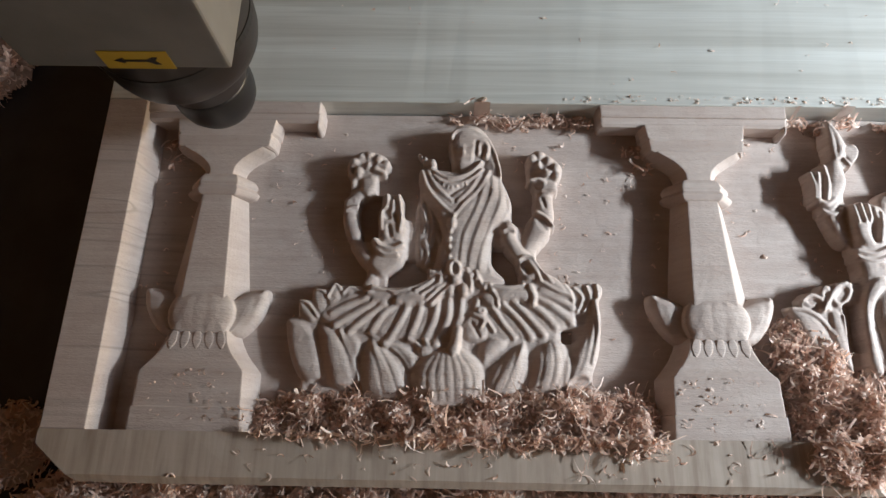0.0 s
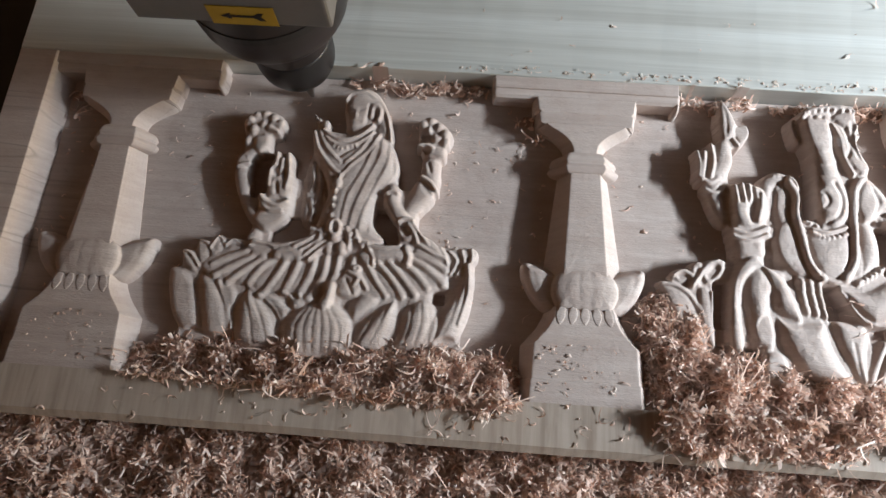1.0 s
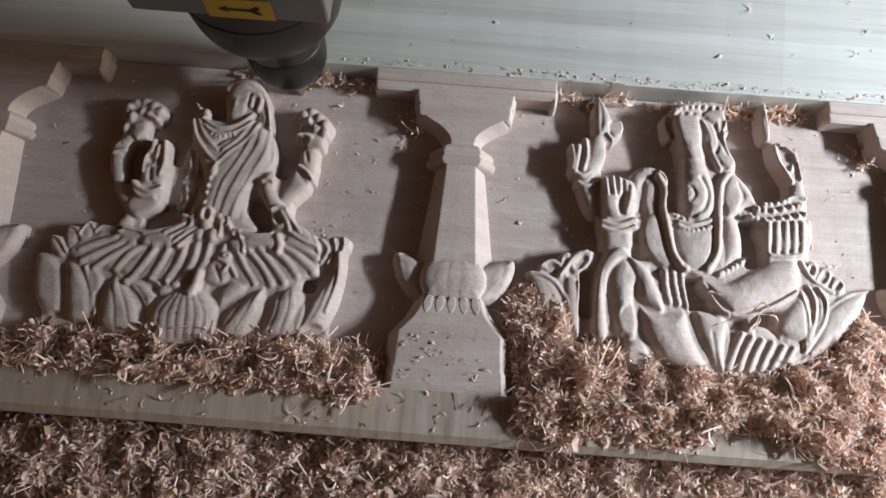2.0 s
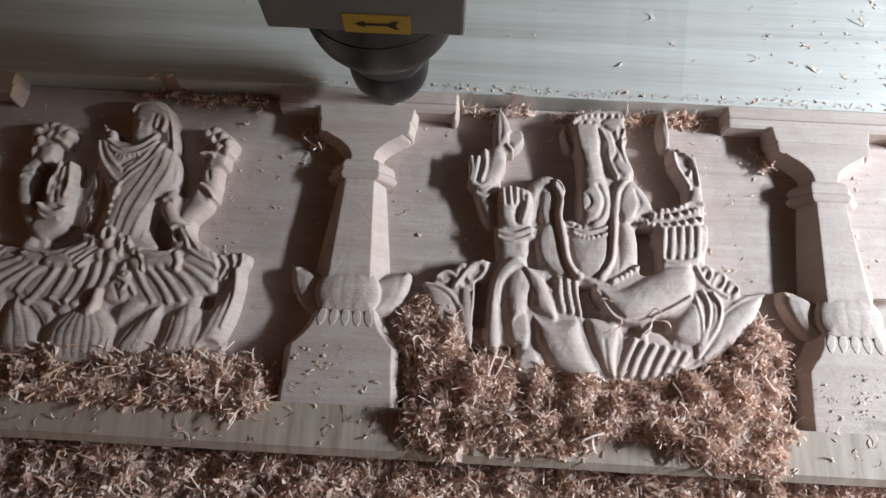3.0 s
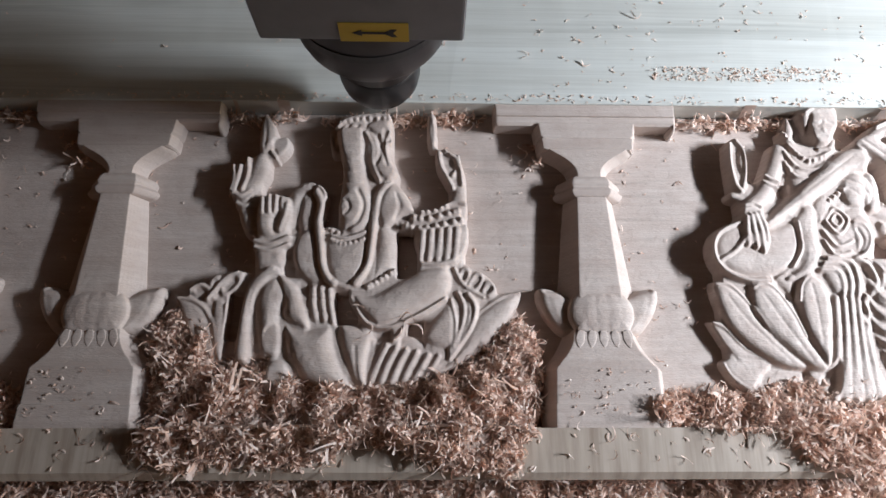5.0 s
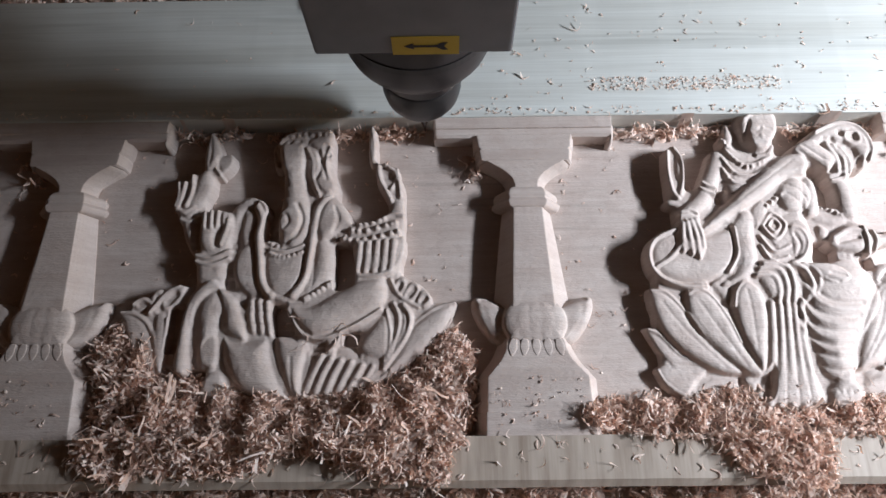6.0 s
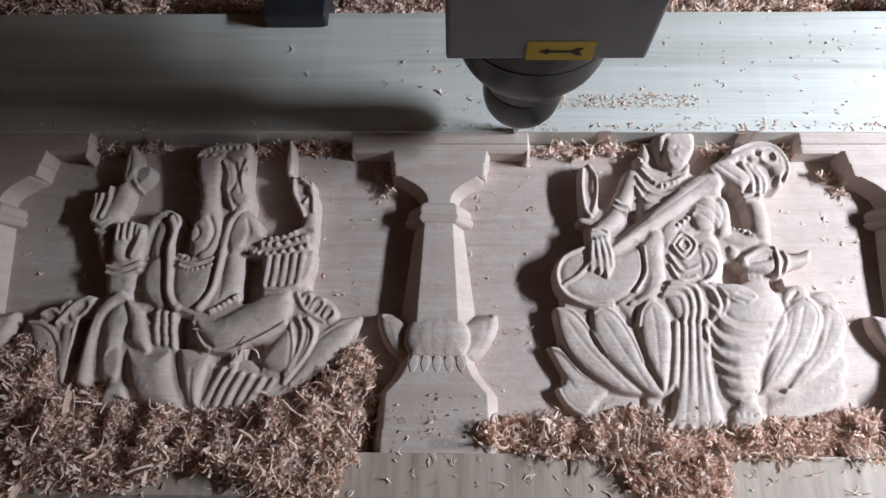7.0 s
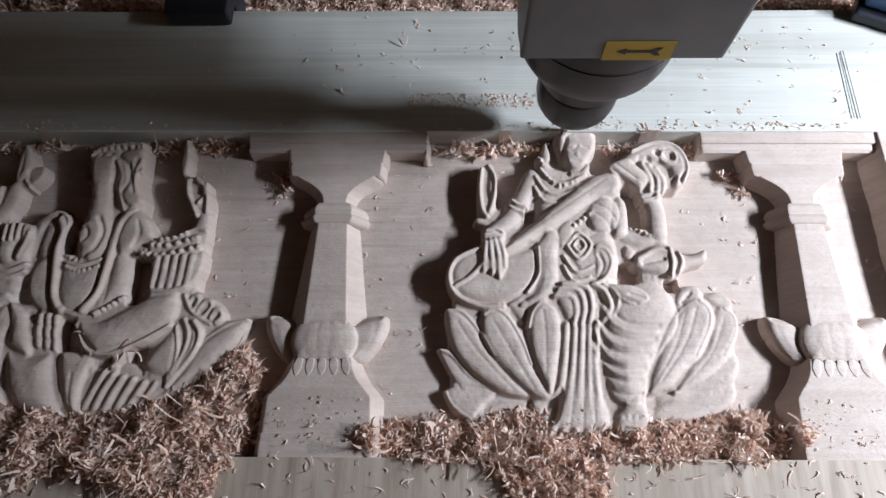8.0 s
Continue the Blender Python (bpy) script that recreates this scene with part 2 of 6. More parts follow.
def petal(g, a, b, width, h0, h1, ribs=0, rim=0.0, blunt=0.75, bulge=0.45, egg=False):
    """A leaf from a to b: h0 at its base, h1 at its tip, with ribs along it and a raised rim."""
    ax, ay = a
    dx, dy = b[0] - ax, b[1] - ay
    L = math.hypot(dx, dy)
    m = L + width
    w = window(g, min(ax, b[0]) - width, max(ax, b[0]) + width, min(ay, b[1]) - width, max(ay, b[1]) + width)
    X, Y = g["X"][w] - ax, g["Y"][w] - ay
    u, v = (X * dx + Y * dy) / L / L, (Y * dx - X * dy) / L
    uc = np.clip(u, 0, 1)
    half = width / 2 * np.clip(np.sin(np.pi * uc ** blunt), 0, 1) ** 0.6 + 1e-6
    if egg:
        half = width / 2 * np.sqrt(np.clip(1 - uc ** 4, 0, 1)) * (0.66 + 0.34 * np.sin(np.pi * np.clip(uc, 0, 1))) + 1e-6
    s = np.clip(np.abs(v) / half, 0, 1)
    inside = (u > 0) & (u < 1) & (np.abs(v) < half)
    h = h0 + (h1 - h0) * uc
    z = h * (1 - bulge) + h * bulge * np.sqrt(np.clip(1 - s * s, 0, 1))
    if egg:
        z = h * (1 - bulge) + h * bulge * np.clip(1 - s ** 2.6, 0, 1) ** 0.55 * np.clip(1.6 - 0.9 * uc ** 3, 0, 1)
    if ribs:
        z = z + 0.3 * np.cos(s * np.pi * ribs) * np.sin(np.pi * uc)
    if rim:
        z = z + rim * np.exp(-((1 - s) / 0.22) ** 2)
    H = g["H"][w]
    if egg:
        H = np.where(inside, np.minimum(H, z), H)
    g["H"][w] = np.maximum(H, np.where(inside, np.maximum(z, 0.5), 0))


def beads(g, pts, n, r, h):
    q = smooth_line(pts, 20)
    for i in range(n):
        x, y = q[int(i * (len(q) - 1) / max(1, n - 1))]
        blob(g, x, y, r, r, h, low=max(h - r, 0.5))


def ripple(shape, cell, rng):
    """Smooth random height over a field, with features about cell samples wide."""
    ny, nx = shape
    coarse = rng.normal(0, 1, (int(ny / cell) + 4, int(nx / cell) + 4))
    jy, jx = np.arange(ny) / cell, np.arange(nx) / cell
    iy, ix = jy.astype(int), jx.astype(int)
    fy, fx = jy - iy, jx - ix
    fy, fx = (fy * fy * (3 - 2 * fy))[:, None], (fx * fx * (3 - 2 * fx))[None, :]
    a, b = coarse[iy][:, ix], coarse[iy][:, ix + 1]
    c, d = coarse[iy + 1][:, ix], coarse[iy + 1][:, ix + 1]
    return (a * (1 - fx) + b * fx) * (1 - fy) + (c * (1 - fx) + d * fx) * fy


def shifted(H, k, pick):
    """The pick (largest or smallest) of every k cells, along both axes."""
    for axis in (0, 1):
        pad = [(k, k) if a == axis else (0, 0) for a in (0, 1)]
        P = np.pad(H, pad, mode="edge")
        n = H.shape[axis]
        H = pick([P[i:i + n] if axis == 0 else P[:, i:i + n] for i in range(2 * k + 1)])
    return H


def mellow(H, gap, fill, passes):
    """What a ball cutter leaves: narrow gaps filled most of the way, crests and valleys rounded."""
    shut = shifted(shifted(H, gap, np.maximum.reduce), gap, np.minimum.reduce)
    out = np.where(shut > 2.0, np.maximum(H, fill * shut), H)
    for _ in range(passes):
        P = np.pad(out, 1, mode="edge")
        soft = (4 * out + 2 * (P[:-2, 1:-1] + P[2:, 1:-1] + P[1:-1, :-2] + P[1:-1, 2:]) + P[:-2, :-2] + P[2:, 2:] + P[:-2, 2:] + P[2:, :-2]) / 16
        out = np.where(out > 0.2, soft, out)
    return out


def carve(name, g, parent, label="", rough=0.12, material=None, gap=0):
    """Turns the raised cells of a field into one mesh that stands in the sunk ground."""
    H = g["H"]
    if gap:
        H = mellow(H, gap, 0.86, 3)
    P = np.pad(H, 1, mode="edge")
    soft = (4 * H + P[:-2, 1:-1] + P[2:, 1:-1] + P[1:-1, :-2] + P[1:-1, 2:]) / 8
    H = np.where(H > 0.2, soft, np.minimum(soft, 0.2) - 0.3)
    rng = np.random.default_rng(len(name) + H.size)
    wear = 5.0 * ripple(H.shape, 22.0, rng) + 1.6 * ripple(H.shape, 7.0, rng) + 1.0 * ripple(H.shape, 2.3, rng)
    H = H + rough * wear * np.clip((H - 0.8) / 2, 0, 1)
    up = H > 0.2
    ny, nx = H.shape
    cell = up[:-1, :-1] | up[1:, :-1] | up[:-1, 1:] | up[1:, 1:]
    used = np.zeros_like(up)
    used[:-1, :-1] |= cell
    used[1:, :-1] |= cell
    used[:-1, 1:] |= cell
    used[1:, 1:] |= cell
    index = np.cumsum(used.ravel()).reshape(H.shape) - 1
    verts = np.stack([g["X"][used] / 1000, g["Y"][used] / 1000, GROUND + H[used] / 1000], 1)
    a, b, c, d = index[:-1, :-1][cell], index[:-1, 1:][cell], index[1:, 1:][cell], index[1:, :-1][cell]
    return grid_part(name, verts.tolist(), np.stack([a, b, c, d], 1).tolist(), material or CARVED, parent, label)


# ---------------------------------------------------------------- the unseen workshop shell, open to the daylight side; warm walls tint the bounce
def wall(name, *b, mat=None):
    ob = part(name, box(*b), mat or BOUNCE_PLASTER)
    return tagged(ob, kind="structure")


wall("floor", -3.5, 3.5, -3.0, 3.5, -0.95, -0.85, mat=CONCRETE)
wall("wall_west", -3.65, -3.5, -3.15, 3.65, -0.95, 2.6)
wall("wall_north", -3.5, 3.5, 3.5, 3.65, -0.95, 2.6)
wall("wall_south", -3.5, 3.5, -3.15, -3.0, -0.95, 2.6)
wall("ceiling", -3.65, 3.65, -3.15, 3.65, 2.6, 2.75)

# ---------------------------------------------------------------- machine bed
def machine_bed():
    bed = tagged(new("machine_bed"), "dark slotted router bed littered with wood shavings", "machine bed", kind="structure")
    part("bed_plate", box(-1.0, 1.5, -0.6, 0.397, -0.075, -0.045, 0.002), BED, bed)
    part("bed_plate", box(-1.0, 1.5, 0.397, 0.405, -0.075, -0.053, 0.0), BED, bed)
    x = -0.98
    while x < 1.45:
        part("slot_strip", box(x, x + 0.088, 0.405, 1.0, -0.075, -0.045, 0.0015), BED, bed)
        part("slot_rail", box(x + 0.0885, x + 0.0915, 0.405, 1.0, -0.075, -0.043, 0.0), SLOT, bed)
        part("slot_rail", box(x + 0.1085, x + 0.1115, 0.405, 1.0, -0.075, -0.043, 0.0), SLOT, bed)
        x += 0.112
    part("bed_frame", box(-1.0, 1.5, -0.6, 1.0, -0.16, -0.0755, 0.004), BED, bed)
    for lx in (-0.9, 1.32):
        for ly in (-0.5, 0.82):
            part("bed_leg", box(lx, lx + 0.1, ly, ly + 0.1, -0.85, -0.16, 0.003), BED, bed)


machine_bed()


# ---------------------------------------------------------------- the board
LEFT, RIGHT, FRONT, REAR = -0.357, 0.905, 0.0, 0.382
POCKET_L, POCKET_R, POCKET_F, POCKET_B = -0.328, 0.824, 0.030, 0.266
AXES = (-0.268, 0.075, 0.417, 0.760)
board = tagged(new("carved_panel"), "pale hardwood panel with three deep relief carvings between pillars", "carved panel")


def prism(outline, z0, z1, bevel=0.0008):
    bm = bmesh.new()
    f = bm.faces.new([bm.verts.new((x, y, z0)) for x, y in outline])
    up = bmesh.ops.extrude_face_region(bm, geom=[f])
    top = [v for v in up["geom"] if isinstance(v, bmesh.types.BMVert)]
    bmesh.ops.translate(bm, verts=top, vec=(0, 0, z1 - z0))
    if bevel:
        edges = [e for e in bm.edges if all(v.co.z > z1 - 1e-6 for v in e.verts) and (bevel < 0.002 or all(v.co.y < 0.001 for v in e.verts))]
        bmesh.ops.bevel(bm, geom=edges, offset=bevel, segments=2 if bevel < 0.002 else 1, profile=0.5, affect="EDGES")
    return bm


def worn_edge(bm, amount, seed, cuts=80):
    """Slightly uneven outline, as sawn and planed by hand."""
    long = [e for e in bm.edges if e.calc_length() > 0.3]
    bmesh.ops.subdivide_edges(bm, edges=long, cuts=cuts, use_grid_fill=True)
    for v in bm.verts:
        v.co += amount * noise.noise_vector(v.co * 18 + Vector((seed, 0, 0))) * 0.5 + amount * noise.noise_vector(v.co * 90 + Vector((0, seed, 0))) * 0.5
    return bm


def build_board():
    part("front_border", worn_edge(prism([(LEFT, 0.021), (-0.330, -0.001), (RIGHT, -0.001), (RIGHT, POCKET_F), (LEFT, POCKET_F)], -0.045, 0.0, 0.0045), 0.0006, 3), BORDER, board, "milled front border with cross-grain cutter marks")
    part("side_border", prism([(LEFT, POCKET_F), (POCKET_L, POCKET_F), (POCKET_L, POCKET_B), (LEFT, POCKET_B)], -0.045, 0.0), CARVED, board)
    part("side_border", prism([(POCKET_R, POCKET_F), (RIGHT, POCKET_F), (RIGHT, POCKET_B), (POCKET_R, POCKET_B)], -0.045, 0.0), CARVED, board)
    part("rear_plank", worn_edge(prism([(LEFT, POCKET_B), (RIGHT, POCKET_B), (RIGHT, REAR), (LEFT, REAR)], -0.045, 0.0), 0.0006, 7), PLANED, board, "smooth uncut plank with grey grain streaks")
    # sloping pocket walls
    for x0, x1 in ((POCKET_L, POCKET_L + 0.009), (POCKET_R, POCKET_R - 0.009)):
        bm = bmesh.new()
        rows = []
        for i in range(61):
            y = POCKET_F + (POCKET_B - POCKET_F) * i / 60
            j = 0.0008 * noise.noise((0, y * 60, x0 * 9))
            rows.append([bm.verts.new((x0, y, -0.0006)), bm.verts.new((x0 + (x1 - x0) * 0.75 + j, y, GROUND + 0.003)), bm.verts.new((x1 + j, y, GROUND - 0.002)), bm.verts.new((x0, y, GROUND - 0.002))])
        for a, b in zip(rows, rows[1:]):
            for k in range(3):
                bm.faces.new((a[k], a[k + 1], b[k + 1], b[k]))
        part("pocket_wall", bm, CARVED, board, smooth=False)
    # the sunk ground, with slight waves left by the cutter
    xs, ys = np.arange(POCKET_L, POCKET_R + 0.001, 0.0025), np.arange(POCKET_F, POCKET_B + 0.001, 0.0025)
    verts = []
    for y in ys:
        for x in xs:
            verts.append((x, y, GROUND + 0.0005 * noise.noise((x * 14, y * 30, 0)) + 0.00025 * noise.noise((x * 90, y * 200, 4)) + 0.00018 * math.sin(y * 2500)))
    nx = len(xs)
    faces = [(j * nx + i, j * nx + i + 1, (j + 1) * nx + i + 1, (j + 1) * nx + i) for j in range(len(ys) - 1) for i in range(nx - 1)]
    grid_part("sunk_ground", verts, faces, CARVED, board, "flat sunk ground with fine cutter ripples")
    part("board_base", box(POCKET_L, POCKET_R, POCKET_F, POCKET_B, -0.045, GROUND - 0.002), CARVED, board)


build_board()


# ---------------------------------------------------------------- pillars
def loft(rows, n=6):
    """rows: (y, half width, face half width, height, shoulder height) in mm; a faceted half column lying on the ground."""
    bm = bmesh.new()
    rings = []
    for y, hw, hf, h, hs in rows:
        ring = [(-hw, -1.5), (-hw, hs)]
        for k in range(1, n):
            ring.append((-hw + (hw - hf) * k / n, hs + (h - hs) * k / n))
        ring += [(-hf, h - 0.15), (-hf + 0.8, h), (0, h + 0.1), (hf - 0.8, h), (hf, h - 0.15)]
        for k in range(n - 1, 0, -1):
            ring.append((hw - (hw - hf) * k / n, hs + (h - hs) * k / n))
        ring += [(hw, hs), (hw, -1.5)]
        rings.append([bm.verts.new((u / 1000, y / 1000, GROUND + z / 1000)) for u, z in ring])
    for a, b in zip(rings, rings[1:]):
        for i in range(len(a) - 1):
            bm.faces.new((a[i], a[i + 1], b[i + 1], b[i]))
    bm.faces.new(rings[0])
    bm.faces.new(rings[-1][::-1])
    return bm


def ease(rows, n=8):
    """More rows between the given ones, along smooth curves."""
    q = []
    p = [rows[0], *rows, rows[-1]]
    for a, b, c, d in zip(p, p[1:], p[2:], p[3:]):
        for t in np.linspace(0, 1, n, endpoint=False):
            q.append(tuple(0.5 * (2 * B + (C - A) * t + (2 * A - 5 * B + 4 * C - D) * t * t + (3 * B - A - 3 * C + D) * t ** 3) for A, B, C, D in zip(a, b, c, d)))
    return q + [rows[-1]]


def build_pillar():
    pil = new("pillar")
    pil.parent = board
    part("foot", loft([(30, 42.5, 35.5, 16.2, 2), (33, 42.5, 35.5, 16.5, 2), (44.5, 42, 35, 16.5, 2), (45, 41.5, 34.4, 15.8, 2), (67, 41, 33.5, 16.2, 2), (69, 40, 32.5, 16.0, 2)]), CARVED, pil, "square pillar foot with a step")
    part("scotia", loft(ease([(69, 39.5, 32, 15.8, 2), (73, 36.5, 29, 14.6, 2), (79, 31.5, 24, 14.0, 2), (86, 27.5, 20.5, 13.8, 2), (91, 25.5, 19.5, 13.6, 2), (96, 24, 18, 12, 2)])), CARVED, pil)
    g = field(-26, 26, 72, 95, 0.5)
    for u in (-15.5, -7.8, 0, 7.8, 15.5):
        petal(g, (u * 0.95, 94), (u * 1.12, 81), 7.6, 14.05, 14.15, bulge=0.03, egg=True)
    carve("leaf_band", g, pil, rough=0.01)
    g = field(-46, 46, 86, 134, 0.5)
    blob(g, 0, 100, 25, 11, 12.6, low=8)
    for s in (-1, 1):
        form(g, [(s * 10, 92), (s * 15, 106), (s * 14, 116), (s * 24, 121.5), (s * 34, 124.5), (s * 41, 124.5), (s * 43, 120), (s * 41, 111), (s * 35, 100), (s * 25, 91)], 10.8, 8, 3.5)
        groove(g, [(s * 18, 117), (s * 27, 121), (s * 36, 122.5)], 1.6, 1.3)
        groove(g, [(s * 26, 96), (s * 32, 106), (s * 35, 116)], 2.2, 0.4)
    form(g, [(-22.5, 106), (-19, 116), (-11, 122), (0, 124), (11, 122), (19, 116), (22.5, 106), (20, 97), (14, 92), (-14, 92), (-20, 97)], 16.4, 18, 12)
    for u in (-12, -4, 4, 12):
        groove(g, [(u * 0.8, 95), (u * 1.1, 106), (u * 0.9, 118)], 1.8, 0.12)
    carve("bulb", g, pil, "swelling bulb of three carved leaves", rough=0.015)
    part("shaft", loft([(116, 27.5, 14.5, 15.0, 1), (140, 24.5, 13.2, 14.6, 1), (165, 21.5, 11.8, 14.2, 1), (192, 18, 10.4, 13.8, 1)]), CARVED, pil, "tapered faceted shaft")
    part("ring", loft(ease([(191, 19, 11, 13.2, 2), (192.5, 23.5, 13, 15.0, 3), (196, 25.5, 14, 15.8, 4), (199, 23, 13, 14.6, 3), (201.5, 24, 13.5, 15.2, 3), (205.5, 22, 12.5, 14.6, 3), (208, 17, 11, 13.0, 2)], 4)), CARVED, pil)
    part("capital", loft(ease([(207, 14.5, 8.5, 12.8, 2), (211, 14.5, 8.5, 12.6, 2), (215.5, 16.5, 10, 13.0, 2), (220, 21, 14, 13.6, 2), (224, 27, 20, 14.6, 4), (227.5, 33, 26.5, 15.4, 6), (229.5, 34.5, 29, 15.6, 7)])), CARVED, pil, "flared capital")
    part("abacus", loft([(229, 35, 31, 15.2, 8), (230, 36, 33, 15.6, 8), (238, 37, 34, 15.8, 8), (239, 36.5, 33, 15.2, 8), (241, 38, 34.5, 15.3, 8), (251, 39, 36, 15.6, 8)]), CARVED, pil)
    g = field(60, 74, 242, 262, 0.5)
    form(g, [(65, 246), (68.5, 246), (70, 252), (70, 261), (64, 261), (64.5, 252)], 14.5, 3, 6)
    carve("tab", g, pil, rough=0.02)
    part("cornice", loft([(250, 68, 66.5, 13.0, 10), (252, 69, 67.5, 14.6, 10), (256.5, 69, 67.5, 14.8, 10), (257, 69, 67.5, 16.2, 10), (267, 69.5, 68, 16.6, 10)]), CARVED, pil, "stepped cornice block")
    return pil


pillar = build_pillar()
pillar.matrix_basis = pose(AXES[0], 0, 0)
for ax in AXES[1:]:
    copy_thing(pillar, pose(ax, 0, 0))

# --------------------------------------------------------------the three relief figures
def seated_relief():
    g = field(-223, 14, 34, 264, 0.5)
    form(g, [(-204.7, 117.4), (-197.1, 112.9), (-191, 104.5), (-195.6, 102), (-203.1, 108.8)], 10.5, 4)
    form(g, [(-195, 125.8), (-185.1, 121.4), (-185.5, 112.6), (-191.3, 106.9), (-195.3, 117)], 10.5, 4)
    form(g, [(-186.5, 120.5), (-180.8, 130.4), (-174.9, 123.4), (-178.2, 116), (-184.2, 114.2)], 10.5, 4)
    form(g, [(-175.9, 122.5), (-171.2, 128.3), (-164.7, 126.2), (-162.6, 120.6), (-170.7, 117.9)], 10.5, 4)
    tube(g, [(-203.2, 116.7), (-197.1, 113.7), (-190.6, 105.4)], 1.1, 1.1, 11.8, 11, drop=0.9)
    tube(g, [(-192.8, 124.6), (-186.7, 122.1), (-182.9, 116.6)], 1.1, 1.1, 11.8, 11, drop=0.9)
    tube(g, [(-184.7, 118.9), (-180.1, 128.3), (-175.2, 122.5)], 1.1, 1.1, 11.8, 11, drop=0.9)
    tube(g, [(-174.4, 121.8), (-169.9, 126.3), (-163.8, 123.8)], 1.1, 1.1, 11.5, 11, drop=0.9)
    form(g, [(-18.6, 128.5), (-12.4, 132), (-8.6, 122.1), (-11.7, 112.2), (-17.8, 113.9)], 10.5, 4)
    form(g, [(-10.1, 130.5), (-4.7, 132.3), (-2.5, 124.4), (-6.4, 116.3), (-10.9, 116.1)], 10.5, 4)
    form(g, [(-3.2, 131.5), (2.2, 129.3), (1.4, 122.1), (-3.3, 119.6)], 10.5, 4)
    tube(g, [(-18.2, 127.7), (-12.8, 121.1), (-16.6, 111.2)], 1.2, 1.2, 12, 11, drop=0.9)
    tube(g, [(-9.8, 129.2), (-7.5, 120.2), (-12.1, 111.4)], 1.2, 1.2, 12, 11, drop=0.9)
    tube(g, [(-2.8, 130.6), (-2.2, 121.5), (-6.8, 114.7)], 1.2, 1.2, 12, 11, drop=0.9)
    tube(g, [(-24.3, 130.7), (-19.7, 122.9), (-18.9, 115.1)], 1.2, 1.2, 11.5, 11, drop=0.9)
    form(g, [(-212.7, 100.9), (-207.2, 105.8), (-196.8, 102.2), (-189, 90.2), (-183.7, 64.1), (-196.9, 62.8), (-206.7, 75.8)], 9, 7)
    form(g, [(-190.1, 99.3), (-176.7, 99.1), (-166.9, 86.8), (-161.1, 75), (-160.6, 61), (-178.4, 58.9), (-186.1, 77.8)], 11.5, 10)
    tube(g, [(-174.2, 95.3), (-167.5, 82.6), (-162, 64.3)], 2.2, 2.4, 11.8, 10.5, drop=0.7)
    form(g, [(-172.9, 97.7), (-164, 93.5), (-159.8, 86.4), (-162.5, 76.5), (-169.6, 86)], 11, 5)
    form(g, [(-145.2, 89), (-138, 91.9), (-127.6, 85.1), (-122.1, 77.1), (-126.1, 68.1), (-132.9, 77.8)], 12.5, 5)
    form(g, [(-83.7, 81.5), (-79.7, 91.9), (-70.6, 98.3), (-62.6, 96.3), (-62.7, 86.8), (-69.1, 80.6), (-79.1, 72.8)], 12.5, 8)
    form(g, [(-24.2, 83.1), (-16.4, 95.4), (-6.6, 115.1), (-2.3, 124.3), (0.6, 112.2), (-0.4, 93), (-4.2, 77.1), (-12, 63.7), (-27.4, 62.4)], 12.5, 12)
    tube(g, [(-4.6, 118.4), (-3.3, 99.9), (-8.6, 77.3)], 1.8, 1.5, 13.2, 12, drop=0.7)
    groove(g, [(-8.7, 105.8), (-12.5, 84.8), (-19.8, 66.2)], 0.9, 0.49)
    form(g, [(-190.5, 104.4), (-182.8, 116.6), (-160.4, 123), (-137.7, 127.9), (-106.5, 125.1), (-83.4, 125.9), (-52.6, 128.7), (-25.6, 124.2), (-19, 107.9), (-25.4, 99.1), (-40.3, 92.8), (-59, 90.2), (-81.7, 93.2), (-100, 85.6), (-118.7, 84.2), (-137.7, 87.2), (-157.1, 92.6), (-172.6, 95.8)], 11, 6)
    tube(g, [(-158.4, 118.1), (-171.9, 112.9), (-181.5, 107.8)], 3, 2.7, 12.9, 11.8, drop=0.9)
    tube(g, [(-154.2, 114.7), (-166.3, 107.6), (-178.3, 100.2)], 3, 2.88, 12.9, 11.8, drop=0.9)
    tube(g, [(-145.8, 114.3), (-157.1, 106), (-168.7, 95.6)], 2.8, 2.88, 12.9, 11.8, drop=0.9)
    tube(g, [(-136, 115.4), (-145.9, 108.4), (-153.7, 96.2)], 2.6, 3.42, 12.9, 11.8, drop=0.9)
    tube(g, [(-129.2, 116.5), (-134.2, 104.6), (-143.2, 88.2)], 2.6, 3.6, 12.9, 11.8, drop=0.9)
    tube(g, [(-120.1, 117.6), (-123.7, 105), (-129.2, 90.6)], 2.6, 3.78, 12.9, 11.8, drop=0.9)
    tube(g, [(-110.5, 116.4), (-113, 103.5), (-119.4, 89.1)], 2.6, 3.78, 12.9, 11.8, drop=0.9)
    tube(g, [(-102.6, 117.1), (-104, 103.8), (-110.4, 89.5)], 2.6, 3.78, 12.9, 11.8, drop=0.9)
    tube(g, [(-94.3, 118.2), (-95.4, 104.9), (-99.7, 96.3)], 2.4, 3.6, 12.9, 11.8, drop=0.9)
    tube(g, [(-83.6, 117.8), (-86.1, 108.4), (-92.4, 99.6)], 2.2, 3.24, 12.9, 11.8, drop=0.9)
    tube(g, [(-73.1, 113.1), (-67, 103.3), (-59.2, 93.3)], 2, 2.52, 12.9, 11.8, drop=0.9)
    tube(g, [(-66.4, 115.3), (-56.6, 105.6), (-48, 93.7)], 2, 2.88, 12.9, 11.8, drop=0.9)
    tube(g, [(-59.2, 117.2), (-49.1, 106.7), (-39.8, 95.6)], 2.4, 3.24, 12.9, 11.8, drop=0.9)
    tube(g, [(-51.7, 118.2), (-40.1, 110.1), (-31.7, 100.8)], 2.6, 3.6, 12.9, 11.8, drop=0.9)
